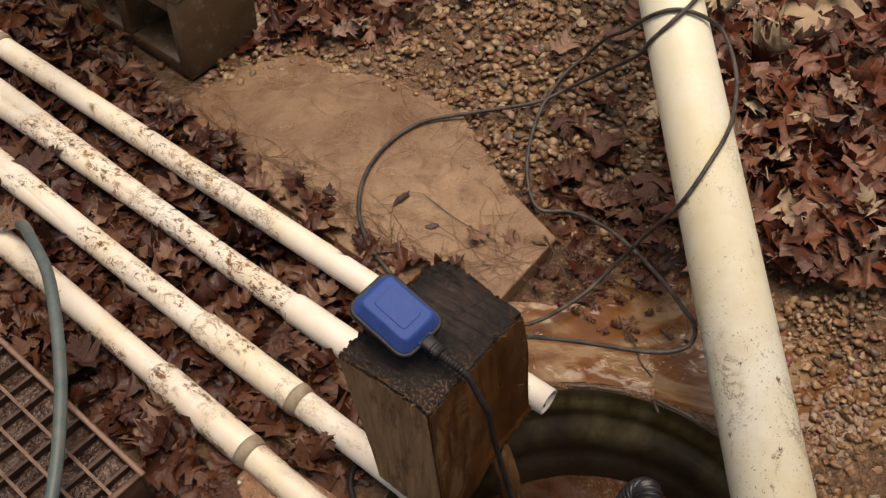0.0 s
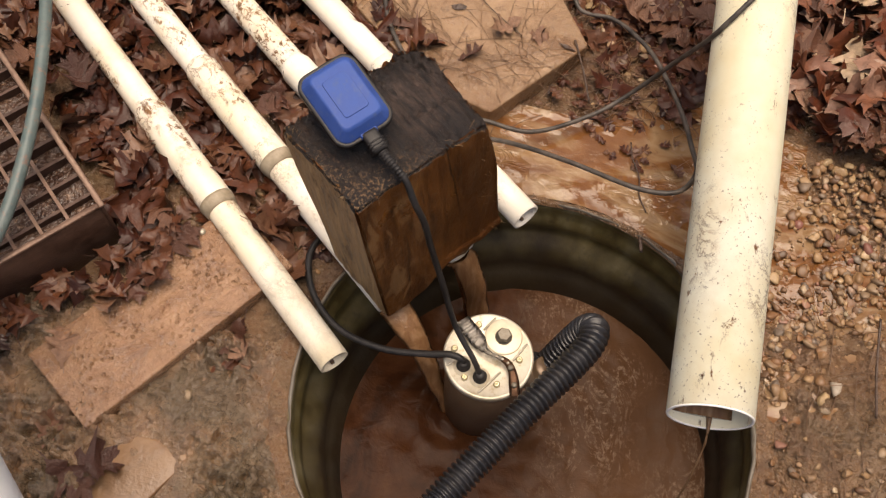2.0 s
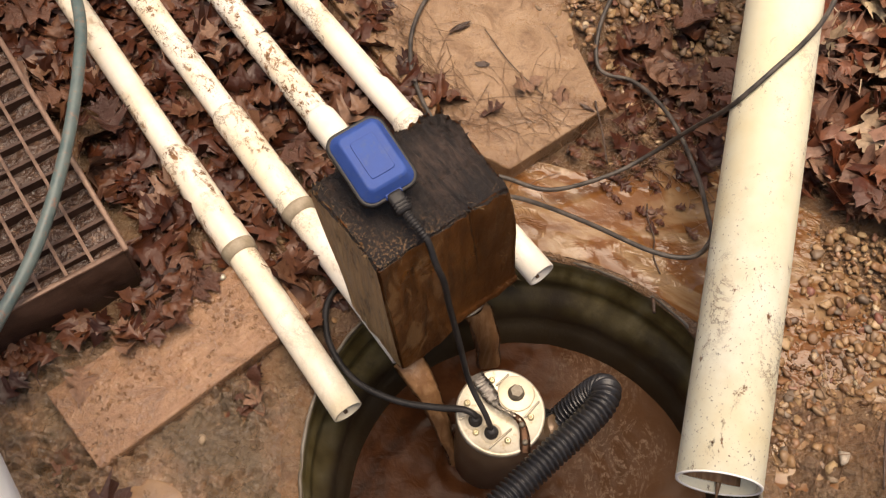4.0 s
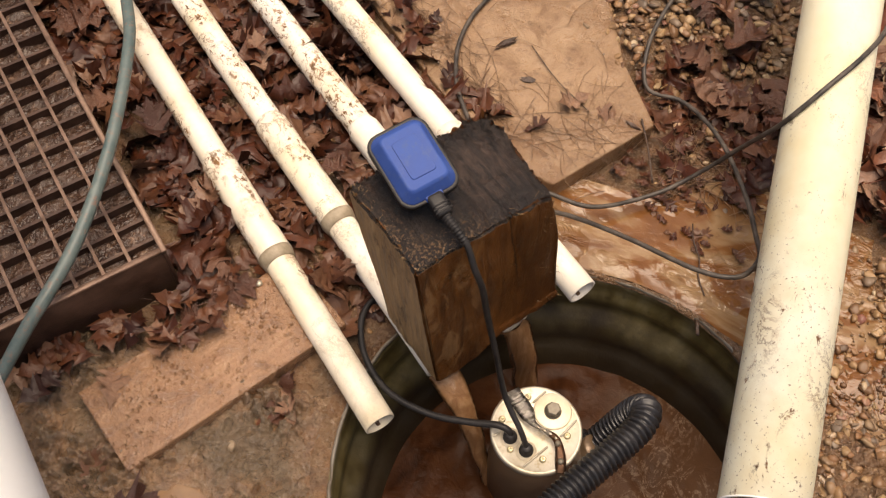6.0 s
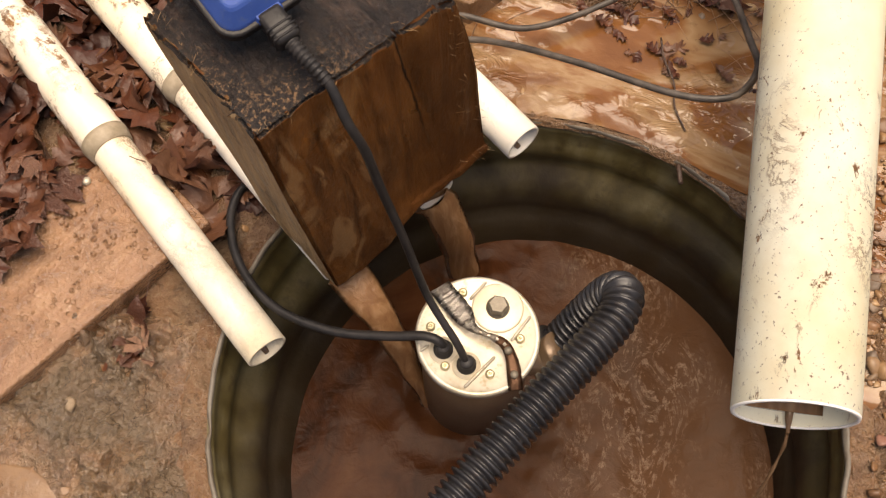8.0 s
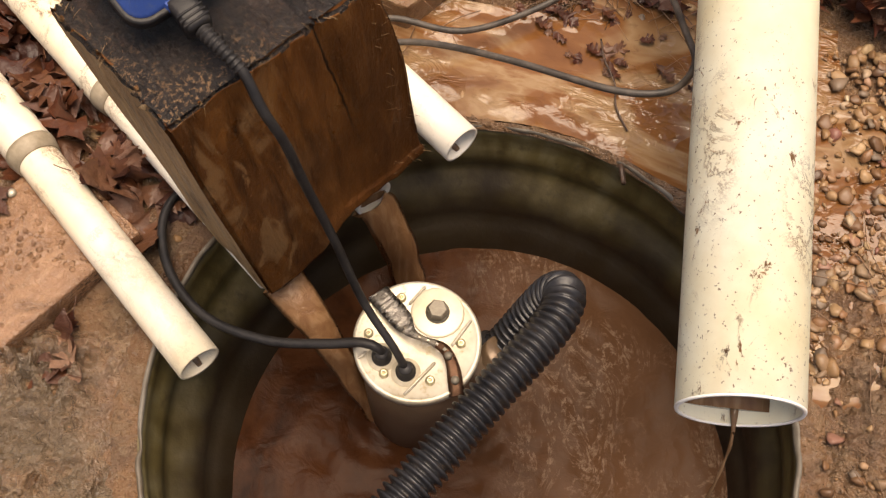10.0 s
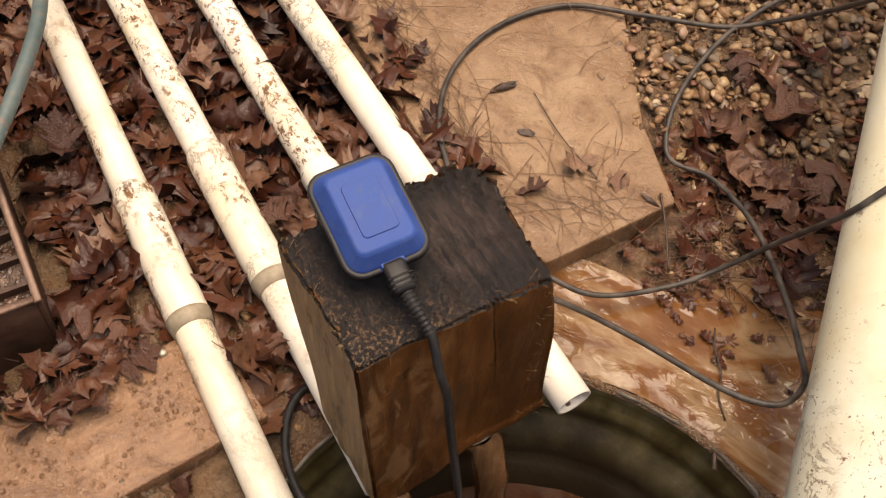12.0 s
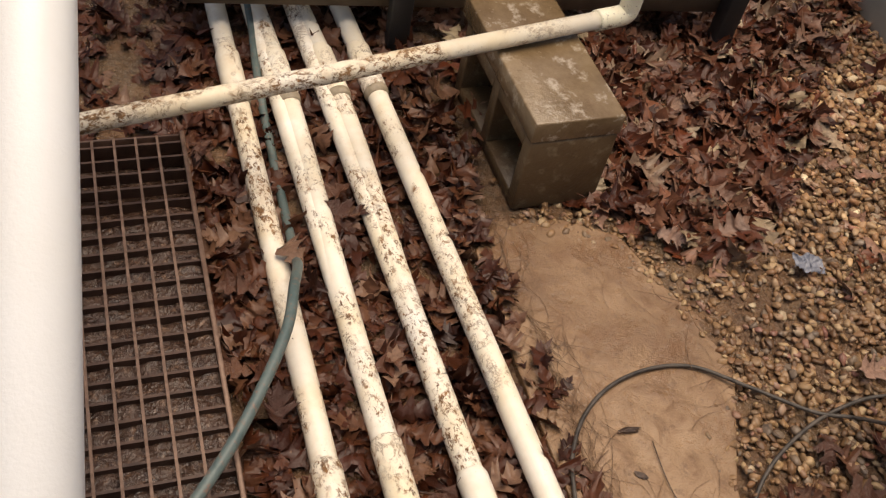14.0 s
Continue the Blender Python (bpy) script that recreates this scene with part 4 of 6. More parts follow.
def build_pump():
    thing = empty("submersible_pump", Matrix.Translation(PUMP), "submersible pump with stainless lid standing in muddy water", "pump")
    R = 0.066
    v, f = revolve([(0.0, -0.42), (R - 0.004, -0.42), (R - 0.004, -0.012), (R - 0.006, -0.008)], 48)
    part("casing", (v, f), PUMP_BODY, thing)
    v, f = revolve([(R - 0.002, -0.016), (R + 0.0005, -0.014), (R + 0.0008, -0.003), (R - 0.001, -0.0005), (R - 0.004, -0.0012), (R - 0.006, -0.0022), (0.0, -0.0022)], 64)
    lid = part("lid", (v, f), LID, thing, "scuffed stainless steel lid")
    for x0, y0, x1, y1 in ((-0.015, 0.038, -0.001, 0.061), (0.036, 0.0, 0.052, 0.031), (-0.004, -0.059, 0.022, -0.020), (-0.057, -0.029, -0.049, -0.020)):
        ob = part("lid_rib", box(math.hypot(x1 - x0, y1 - y0), 0.0032, 0.004, (0, 0, 0), 0.0012), LID, lid)
        ob.matrix_local = pose((x0 + x1) / 2, (y0 + y1) / 2, -0.0012, 0, 0, math.degrees(math.atan2(y1 - y0, x1 - x0)))
    # bolt boss and hexagon bolt
    bx, by = 0.016, 0.034
    v, f = revolve([(0.0285, -0.003), (0.0280, -0.0012), (0.026, -0.0004), (0.0, -0.0008)], 40)
    ob = part("boss", (v, f), LID_STAIN, lid, "yellow-stained round boss")
    ob.location = (bx, by, 0)
    v, f = revolve([(0.0128, -0.002), (0.0128, 0.0006), (0.0, 0.0006)], 24)
    ob = part("washer", (v, f), BOLT, lid)
    ob.location = (bx, by, 0)
    v, f = revolve([(0.0112, 0.0), (0.0112, 0.009), (0.0094, 0.0112), (0.0, 0.0112)], 6)
    ob = part("hex_bolt", (v, f), BOLT, lid, "grey hexagon bolt", smooth=False)
    ob.location = (bx, by, 0.0005)
    for x, y in ((-0.024, 0.044), (-0.051, 0.0), (-0.028, -0.040), (0.020, -0.040), (0.045, 0.004)):
        v, f = revolve([(0.0050, -0.003), (0.0050, 0.0008), (0.0034, 0.0026), (0.0016, 0.0026), (0.0012, 0.0012), (0.0, 0.0012)], 14)
        ob = part("screw", (v, f), BRASS, lid)
        ob.location = (x, y, 0)
    for x, y, tilt in ((-0.006, -0.035, 0), (-0.033, -0.023, 0)):
        v, f = revolve([(0.0155, -0.003), (0.0150, -0.0008), (0.0, -0.0006)], 28)
        ob = part("gland_seat", (v, f), LID_STAIN, lid, "stained gland seat")
        ob.location = (x, y, 0)
        v, f = revolve([(0.0105, -0.003), (0.0105, 0.005), (0.0085, 0.0065), (0.0080, 0.013), (0.0062, 0.0155), (0.0, 0.0155)], 20)
        ob = part("cable_gland", (v, f), RUBBER, lid, "black cable gland")
        ob.matrix_local = pose(x, y, -0.001, 0, tilt, 0)
    # perforated strap lying twisted across the lid
    pts = smooth_line([(-0.050, 0.046, 0.001), (-0.040, 0.036, 0.005), (-0.023, 0.021, 0.006), (-0.009, 0.006, 0.008), (0.004, 0.0, 0.010), (0.018, -0.003, 0.010), (0.031, -0.009, 0.009),
                       (0.040, -0.022, 0.005), (0.046, -0.040, 0.002), (0.049, -0.052, -0.002)], 0.0015)
    rows = []
    for i, c in enumerate(pts):
        t = (pts[min(i + 1, len(pts) - 1)] - pts[max(i - 1, 0)]).normalized()
        s = t.cross(Vector((0, 0, 1))).normalized()
        f = i / (len(pts) - 1)
        tw = 0.75 * math.exp(-((f - 0.52) / 0.12) ** 2)
        wide = 0.0120 - 0.0062 * step01(0.25, 0.45, f) + 0.002 * step01(0.7, 0.9, f)
        s = (s * math.cos(tw) + Vector((0, 0, 1)) * math.sin(tw)) * wide
        crush = 0.0034 * step01(0.45, 0.2, f)
        rows.append([c + s * k + Vector((0, 0, crush * noise.noise(Vector((i * 0.55, k * 2.4, 1))))) for k in (-1, -0.33, 0.33, 1)])
    half = len(rows) * 6 // 10
    for name, lo, hi, mat, label in (("strap", 0, half, STRAP_GREY, "crumpled grey perforated steel strap"), ("strap", half - 1, len(rows) - 1, RUST_STRAP, "rusty twisted strap end with rivets")):
        bm = bmesh.new()
        grid = [[bm.verts.new(p) for p in rows[i]] for i in range(lo, hi + 1)]
        for i in range(len(grid) - 1):
            for k in range(3):
                if k == 1 and (i + lo) % 6 in (2, 3) and lo + i > len(rows) * 0.30 and lo + i < len(rows) * 0.72:
                    continue
                bm.faces.new((grid[i][k], grid[i][k + 1], grid[i + 1][k + 1], grid[i + 1][k]))
        bmesh.ops.solidify(bm, geom=bm.faces[:], thickness=0.001)
        part(name, bm, mat, lid, label)
    for x, y, z in ((0.0345, -0.014, 0.0085), (0.045, -0.037, 0.0045)):
        v, f = revolve([(0.0044, -0.002), (0.0044, 0.001), (0.0028, 0.003), (0.0, 0.0034)], 12)
        ob = part("rivet", (v, f), BOLT, lid)
        ob.location = (x, y, z)
    # outlet elbow
    line = smooth_line([(0.055, 0.0, -0.05), (0.078, 0.004, -0.045), (0.09, 0.010, -0.03)], 0.004)
    part("outlet", sweep(line, 0.021, 18), PUMP_BODY, thing, "muddy steel outlet")


build_pump()


def cord(name, pts, r, mat, label, category, segs=8, step=0.008):
    # points with no height of their own lie on the ground and its pebbles
    pts = [(x, y, z or ground_z(x, y) + 0.022) for x, y, z in pts]
    v, f = sweep(smooth_line(pts, step), r, segs)
    return tagged(part(name, (v, f), mat, None), label, category)


cord("pump_cable", [(0.126, 0.515, 0.099), (0.121, 0.5165, 0.108), (0.104, 0.520, 0.108), (0.066, 0.516, 0.097), (0.004, 0.514, 0.085), (-0.063, 0.530, 0.077), (-0.112, 0.568, 0.072),
                    (-0.140, 0.615, 0.066), (-0.146, 0.662, 0.060), (-0.120, 0.715, 0.054)], 0.0052, RUBBER, "black rubber pump cable running out beneath a pipe", "cable")


def build_hose():
    pts = [(0.236, 0.548, 0.030), (0.252, 0.566, 0.048), (0.272, 0.588, 0.080), (0.289, 0.600, 0.116), (0.299, 0.592, 0.138), (0.294, 0.564, 0.144), (0.270, 0.522, 0.145),
           (0.238, 0.474, 0.145), (0.195, 0.405, 0.145), (0.160, 0.348, 0.145), (0.10, 0.25, 0.145), (0.0, 0.09, 0.12), (-0.13, -0.14, 0.085), (-0.4, -0.6, 0.08)]
    line = smooth_line(pts, 0.0014)
    pitch = 0.0082
    v, f = sweep(line, lambda s: 0.0188 + 0.0032 * max(-1, min(1, 1.6 * math.sin(2 * math.pi * s / pitch))), 26)
    thing = empty("corrugated_hose", Matrix.Identity(4), "black corrugated discharge hose curving up from the pump", "hose")
    part("tube", (v, f), HOSE, thing)
    collar = smooth_line(pts[:2], 0.004)[:5]
    cuff = part("cuff", sweep(collar, 0.0275, 22), RUBBER, thing, "black rubber cuff on the outlet")
    part("clamp", sweep(collar[1:4], 0.0285, 22), BOLT, cuff, "steel hose clamp")


build_hose()

# ---------------------------------------------------------------- cords lying on the ground
cord("power_cord", [(0.0, 0.90, 0.10), (0.062, 0.927, 0.098), (0.150, 0.932, 0.086), (0.240, 0.990, 0.080), (0.300, 1.035, 0.105), (0.345, 1.040, 0.19), (0.375, 1.010, 0.300), (0.394, 1.015, 0.344),
                    (0.422, 1.048, 0.369), (0.458, 1.104, 0.377), (0.488, 1.175, 0.366), (0.503, 1.253, 0.380), (0.490, 1.338, 0.403), (0.438, 1.351, 0.430), (0.401, 1.362, 0.428), (0.368, 1.377, 0.402),
                    (0.346, 1.43, 0.33), (0.335, 1.54, 0.22), (0.306, 1.57, 0.15),
                    (0.256, 1.525, 0.0), (0.200, 1.425, 0.0), (0.169, 1.297, 0.0), (0.184, 1.208, 0.0), (0.246, 1.197, 0.080), (0.289, 1.159, 0.095), (0.331, 1.097, 0.115), (0.375, 0.984, 0.150), (0.395, 0.898, 0.180), (0.403, 0.853, 0.195), (0.388, 0.814, 0.205), (0.362, 0.799, 0.205), (0.313, 0.804, 0.195), (0.219, 0.842, 0.165), (0.138, 0.872, 0.135), (0.081, 0.885, 0.112), (0.0, 0.87, 0.10)],
     0.0039, CORD, "scuffed black power cord looped over mud and drain pipe", "cord")
cord("extension_cord", [(-0.02, 0.95, 0.085), (-0.075, 1.01, 0.100), (-0.100, 1.040, 0.103), (-0.135, 1.101, 0.102), (-0.155, 1.184, 0.101), (-0.145, 1.275, 0.101), (-0.101, 1.360, 0.101), (-0.033, 1.420, 0.101),
                        (0.070, 1.440, 0.0), (0.195, 1.457, 0.0), (0.262, 1.480, 0.14), (0.320, 1.44, 0.22), (0.352, 1.345, 0.340), (0.368, 1.332, 0.386), (0.398, 1.336, 0.424), (0.436, 1.372, 0.436), (0.478, 1.44, 0.425), (0.53, 1.55, 0.36), (0.6, 1.66, 0.2), (0.7, 1.8, 0.16)],
     0.0040, CORD, "scuffed black extension cord curving across the sandy slab", "cord")

# ---------------------------------------------------------------- slab, plank, flat stone
def build_slab():
    pts = [(0.077, 0.948), (0.214, 1.120), (0.135, 1.24), (0.085, 1.36), (0.04, 1.47), (-0.06, 1.55), (-0.16, 1.575), (-0.30, 1.640), (-0.42, 1.60), (-0.53, 1.50), (-0.52, 1.40), (-0.30, 1.20), (-0.04, 0.98)]
    ob = part("paving_slab", prism(pts, 0.035, 0.094, 0.004, 0.0015), SLAB, None, smooth=False)
    tagged(ob, "large sandy-brown paving slab, wet and strewn with pine needles", "slab", kind="structure")


build_slab()


def build_plank():
    d, w = Vector((0.571, 0.821, 0)), Vector((-0.821, 0.571, 0))
    mid = Vector((-0.382, 0.307, 0.05)) + d * 0.19 + w * 0.075
    m = Matrix(((w.x, d.x, 0, mid.x), (w.y, d.y, 0, mid.y), (0, 0, 1, mid.z), (0, 0, 0, 1)))
    bm = box(0.15, 0.38, 0.04, (0, 0, 0), 0.003, 2)
    thing = part("plank", bm, PLANK, None)
    thing.matrix_world = m
    tagged(thing, "muddy wet wooden plank lying on the ground under a pipe", "plank")
    v, f = revolve([(0.0055, 0.0), (0.0055, 0.002), (0.003, 0.0042), (0.0, 0.0044)], 16)
    ob = part("screw", (v, f), LID, thing, "shiny screw head")
    inv = m.inverted()
    p = inv @ Vector((-0.319, 0.642, 0.07))
    ob.location = (p.x, min(p.y, 0.18), 0.02)


build_plank()
tagged(part("flat_stone", prism([(-0.338, 0.321), (-0.285, 0.320), (-0.232, 0.306), (-0.243, 0.281), (-0.265, 0.246), (-0.288, 0.205), (-0.318, 0.150), (-0.372, 0.160), (-0.385, 0.215), (-0.366, 0.270)],
                                   0.0, 0.0400, 0.004, 0.005, 1), FLAT_STONE, None),
       "flat buff stone set level in the mud", "stone")
tagged(part("board_offcut", prism([(0.716, 1.590), (0.935, 1.700), (0.905, 1.80), (0.70, 1.79)], 0.11, 0.165, 0.004, 0.001), STONE, None, smooth=False),
       "pale flat board offcut lying among the leaves", "board")

# ---------------------------------------------------------------- grate
def build_grate():
    u = Vector((-0.754, 0.657, 0)).normalized()
    v = Vector((-u.y, u.x, 0)) * 1.0
    if v.y > 0:
        v = -v
    c = Vector((-0.438, 0.608, 0))
    top, length, width = 0.172, 0.91, 0.46
    m = Matrix(((u.x, v.x, 0, c.x), (u.y, v.y, 0, c.y), (0, 0, 1, 0), (0, 0, 0, 1)))
    thing = empty("drain_grate", m, "rusty steel grate in a raised box, leaf mud beneath", "grate")
    h = 0.145
    t = 0.006
    for name, sx, sy, at in (("side_plate", length, t, (length / 2, t / 2, top - h / 2)), ("side_plate", length, t, (length / 2, width - t / 2, top - h / 2)),
                             ("side_plate", t, width - 2 * t, (t / 2, width / 2, top - h / 2)), ("side_plate", t, width - 2 * t, (length - t / 2, width / 2, top - h / 2))):
        part(name, box(sx, sy, h, at, 0.001), GRATE, thing)
    for sx, sy, at in ((length + 0.006, 0.009, (length / 2, 0.0025, top + 0.002)), (0.009, width - 0.012, (0.0025, width / 2, top + 0.002))):
        part("edge_strip", box(sx, sy, 0.005, at, 0.0012), GRATE_EDGE, thing, "worn brown edge strip")
    bar = mesh_from("bar", *(lambda b: ([w.co.copy() for w in b.verts], [[w.index for w in f.verts] for f in b.faces]))(box(0.005, width - 2 * t, 0.026, (0, width / 2, top - 0.014), 0)), GRATE, False)
    for i in range(23):
        ob = part("bar", bar, None, thing)
        ob.location.x = 0.029 + 0.039 * i
    rod = mesh_from("rod", *(lambda b: ([w.co.copy() for w in b.verts], [[w.index for w in f.verts] for f in b.faces]))(box(length - 2 * t, 0.005, 0.005, (length / 2, 0, top + 0.0008), 0)), GRATE_EDGE, False)
    for i in range(10):
        ob = part("rod", rod, None, thing)
        ob.location.y = 0.052 + 0.0413 * i
    bm = bmesh.new()
    bmesh.ops.create_grid(bm, x_segments=90, y_segments=46, size=0.5, matrix=Matrix.Translation((length / 2, width / 2, 0)) @ Matrix.Diagonal((length - 0.014, width - 0.014, 1, 1)))
    for w in bm.verts:
        w.co.z = 0.156 + 0.006 * noise.noise(w.co * 9) + 0.007 * noise.noise(w.co * 32) - 0.07 * step01(0.68, 0.9, w.co.x) * step01(0.3, 0.1, w.co.y)
    part("silt", bm, SILT, thing, "dark wet silt and rotted leaves")


SILT = make_simple("dark_leaf_silt", (0.030, 0.015, 0.010), (0.080, 0.044, 0.029), 24, (0.10, 0.4), 90, 1.0, 0.008, 0, (0.19, 0.115, 0.075))
build_grate()

# ---------------------------------------------------------------- green garden hose
cord("garden_hose", [(-1.62, 1.915, 0.10), (-1.353, 1.682, 0.105), (-1.216, 1.545, 0.09), (-1.09, 1.428, 0.066), (-0.93, 1.283, 0.064), (-0.83, 1.19, 0.078), (-0.772, 1.130, 0.115), (-0.735, 1.085, 0.165), (-0.690, 1.015, 0.215), (-0.635, 0.925, 0.23), (-0.590, 0.80, 0.23), (-0.560, 0.68, 0.225), (-0.545, 0.55, 0.215), (-0.555, 0.43, 0.20), (-0.60, 0.30, 0.13), (-0.70, 0.10, 0.07)],
     0.0098, GREEN_HOSE, "dull green garden hose draped over the grate", "hose", 14)

# ---------------------------------------------------------------- concrete block with cap
def build_block():
    w, d = Vector((0.632, 0.775, 0)), Vector((-0.775, 0.632, 0))
    c = Vector((-0.522, 1.552, 0.088))
    m = Matrix(((d.x, w.x, 0, c.x), (d.y, w.y, 0, c.y), (0, 0, 1, c.z), (0, 0, 0, 1)))
    thing = empty("concrete_block", m, "damp hollow concrete block with brown stains, standing on the ground", "concrete block")
    L, W, H, t = 0.395, 0.198, 0.196, 0.034
    for at in ((t / 2, W / 2, H / 2), (L / 2, W / 2, H / 2), (L - t / 2, W / 2, H / 2)):
        part("web", box(t, W, H, at, 0.004, 2), CONCRETE, thing)
    for z in (t / 2, H - t / 2):
        for x0 in (t + (L / 2 - 1.5 * t) / 2, L - t - (L / 2 - 1.5 * t) / 2):
            part("shell", box(L / 2 - 1.5 * t, W, t, (x0, W / 2, z), 0.002), CONCRETE, thing)
    cap = empty("cap_stone", m @ Matrix.Translation((0, 0, H)), "wet grey concrete cap lying on the block", "cap stone")
    part("cap", box(0.43, W + 0.004, 0.052, (0.213, W / 2, 0.027), 0.004, 2), CAPSTONE, cap)


build_block()

# ---------------------------------------------------------------- crossing pipe with elbow
R_CROSS = 0.0195


def build_crossing():
    a, b = Vector((-1.345, 0.625, 0.340)), Vector((-0.552, 1.95, 0.366))
    thing = empty("crossing_pipe", along(b, a), "mud-streaked white pvc pipe crossing above the others, elbow at its end", "pipe")
    length = (b - a).length
    v, f = revolve([(R_CROSS, 0.0), (R_CROSS, length), (R_CROSS - 0.004, length), (R_CROSS - 0.004, 0.0)], 28, closed=True)
    part("tube", (v, f), PVC_DIRTY, thing)
    inv = thing.matrix_world.inverted()
    d = (b - a).normalized()
    line = smooth_line([inv @ (b - d * 0.05), inv @ (b + d * 0.014), inv @ (b + d * 0.027 + Vector((0, 0, 0.005))), inv @ (b + d * 0.032 + Vector((0, 0, 0.018))), inv @ (b + d * 0.032 + Vector((0, 0, 0.085)))], 0.006)
    part("elbow", sweep(line, R_CROSS + 0.004, 24), PVC_BIG, thing, "yellowed pvc elbow")
    line = [inv @ (b + d * 0.032 + Vector((0, 0, 0.08))), inv @ (b + d * 0.032 + Vector((0, 0, 0.62)))]
    part("riser", sweep(line, R_CROSS, 24), PVC_BIG, thing, "yellowed upright riser")


build_crossing()

# ---------------------------------------------------------------- platform and wall behind
def build_platform():
    a, b = Vector((-1.03, 1.85, 0)), Vector((-0.40, 2.45, 0))
    d = (b - a).normalized()
    n = Vector((-d.y, d.x, 0))
    m = Matrix(((d.x, n.x, 0, a.x), (d.y, n.y, 0, a.y), (0, 0, 1, 0), (0, 0, 0, 1)))
    thing = empty("platform", m, "low weathered wooden platform on dark metal legs", "platform")
    L = (b - a).length
    for x, y in ((0.0, 0.0), (L, 0.0), (0.0, 0.7), (L, 0.7)):
        part("leg", box(0.05, 0.05, 0.56, (x, y, 0.28), 0.003), LEG, thing, "dark painted leg")
    part("front_beam", box(L + 0.5, 0.04, 0.10, (L / 2 - 0.25, 0.05, 0.22), 0.004), PALLET, thing)
    part("front_rail", box(L + 0.5, 0.04, 0.11, (L / 2 - 0.25, 0.052, 0.36), 0.004), PALLET, thing)
    for i in range(8):
        part("deck_board", box(L + 0.6, 0.10, 0.03, (L / 2 - 0.25, 0.06 + 0.11 * i, 0.435), 0.003), PALLET, thing)
    return thing


build_platform()


def build_wall():
    a, b = Vector((-0.19, 2.96, 0)), Vector((0.85, 1.97, 0))
    d = (b - a).normalized()
    n = Vector((-d.y, d.x, 0))
    if n.y < 0:
        n = -n
    m = Matrix(((d.x, n.x, 0, a.x), (d.y, n.y, 0, a.y), (0, 0, 1, 0), (0, 0, 0, 1)))
    ob = part("wall_north", box(1.35, 0.15, 1.2, (0.45, 0.085, 0.55), 0.004), WALL, None)
    ob.matrix_world = m
    tagged(ob, "pale painted low wall beside the gravel", "wall", kind="structure")


build_wall()

# ---------------------------------------------------------------- falling water
def stream(top_a, top_b, bottom_a, bottom_b, throw):
    """A sheet of falling water between two top and two bottom points, bowed out along its throw."""
    a0, a1, b0, b1 = Vector(top_a), Vector(top_b), Vector(bottom_a), Vector(bottom_b)
    n, k = 26, 9
    front, back = [], []
    for i in range(n + 1):
        t = i / n
        for j in range(k + 1):
            s = j / k
            top, low = a0.lerp(a1, s), b0.lerp(b1, s)
            p = top.lerp(low, t)
            f = math.sqrt(t) if t > 0 else 0
            p = Vector((top.x + (low.x - top.x) * f, top.y + (low.y - top.y) * f, p.z))
            bow = math.sin(math.pi * s)
            w = Vector(throw) * (0.010 * bow) + Vector((0, 0, 0.004 * bow)) + noise.noise_vector(Vector((p.x * 45, p.y * 45, p.z * 14))) * 0.0046
            front.append(p + w)
            back.append(p - Vector(throw) * 0.008 * bow + noise.noise_vector(Vector((p.x * 45, p.y * 45, p.z * 14))) * 0.0046)
    verts, faces, m = front + back, [], (n + 1) * (k + 1)
    for i in range(n):
        for j in range(k):
            q = i * (k + 1) + j
            faces.append((q, q + 1, q + k + 2, q + k + 1))
            faces.append((m + q, m + q + k + 1, m + q + k + 2, m + q + 1))
        for j in (0, k):
            q = i * (k + 1) + j
            faces.append((q, q + k + 1, m + q + k + 1, m + q) if j == 0 else (q, m + q, m + q + k + 1, q + k + 1))
    ob = part("water_stream", (verts, faces), STREAM, None)
    return tagged(ob, "muddy water pouring from a pipe into the drum", "water", "streams from the pipes", "stuff")


STREAMS = [stream((-0.014, 0.570, 0.068), (0.016, 0.609, 0.070), (0.104, 0.500, -0.15), (0.116, 0.512, -0.15), (0.77, -0.62, 0)),
           stream((0.063, 0.671, 0.074), (0.096, 0.709, 0.076), (0.103, 0.680, -0.145), (0.143, 0.700, -0.145), (0.77, -0.62, 0))]

# water leaving the wide drain pipe: a film on its floor and a trickle
def build_trickle():
    d = (BIG_FAR - BIG_END).normalized()
    lip = BIG_END + Vector((0.010, 0, -0.050))
    line = smooth_line([lip + d * 0.30, lip + d * 0.03, lip - d * 0.006 + Vector((0, 0, -0.003)), lip - d * 0.022 + Vector((0.002, 0, -0.030)),
                        lip + Vector((0.004, -0.050, -0.11)), lip + Vector((0.008, -0.085, -0.30))], 0.006)
    v, f = sweep(line, lambda t: 0.010 * (1 - 0.84 * step01(0.22, 0.32, t)) + 0.0004 * math.sin(t * 160), 12)
    ob = part("water_stream", (v, f), STREAM_THIN, None)
    return tagged(ob, "thin muddy trickle falling from the wide pipe", "water", "streams from the pipes", "stuff")


STREAMS.append(build_trickle())


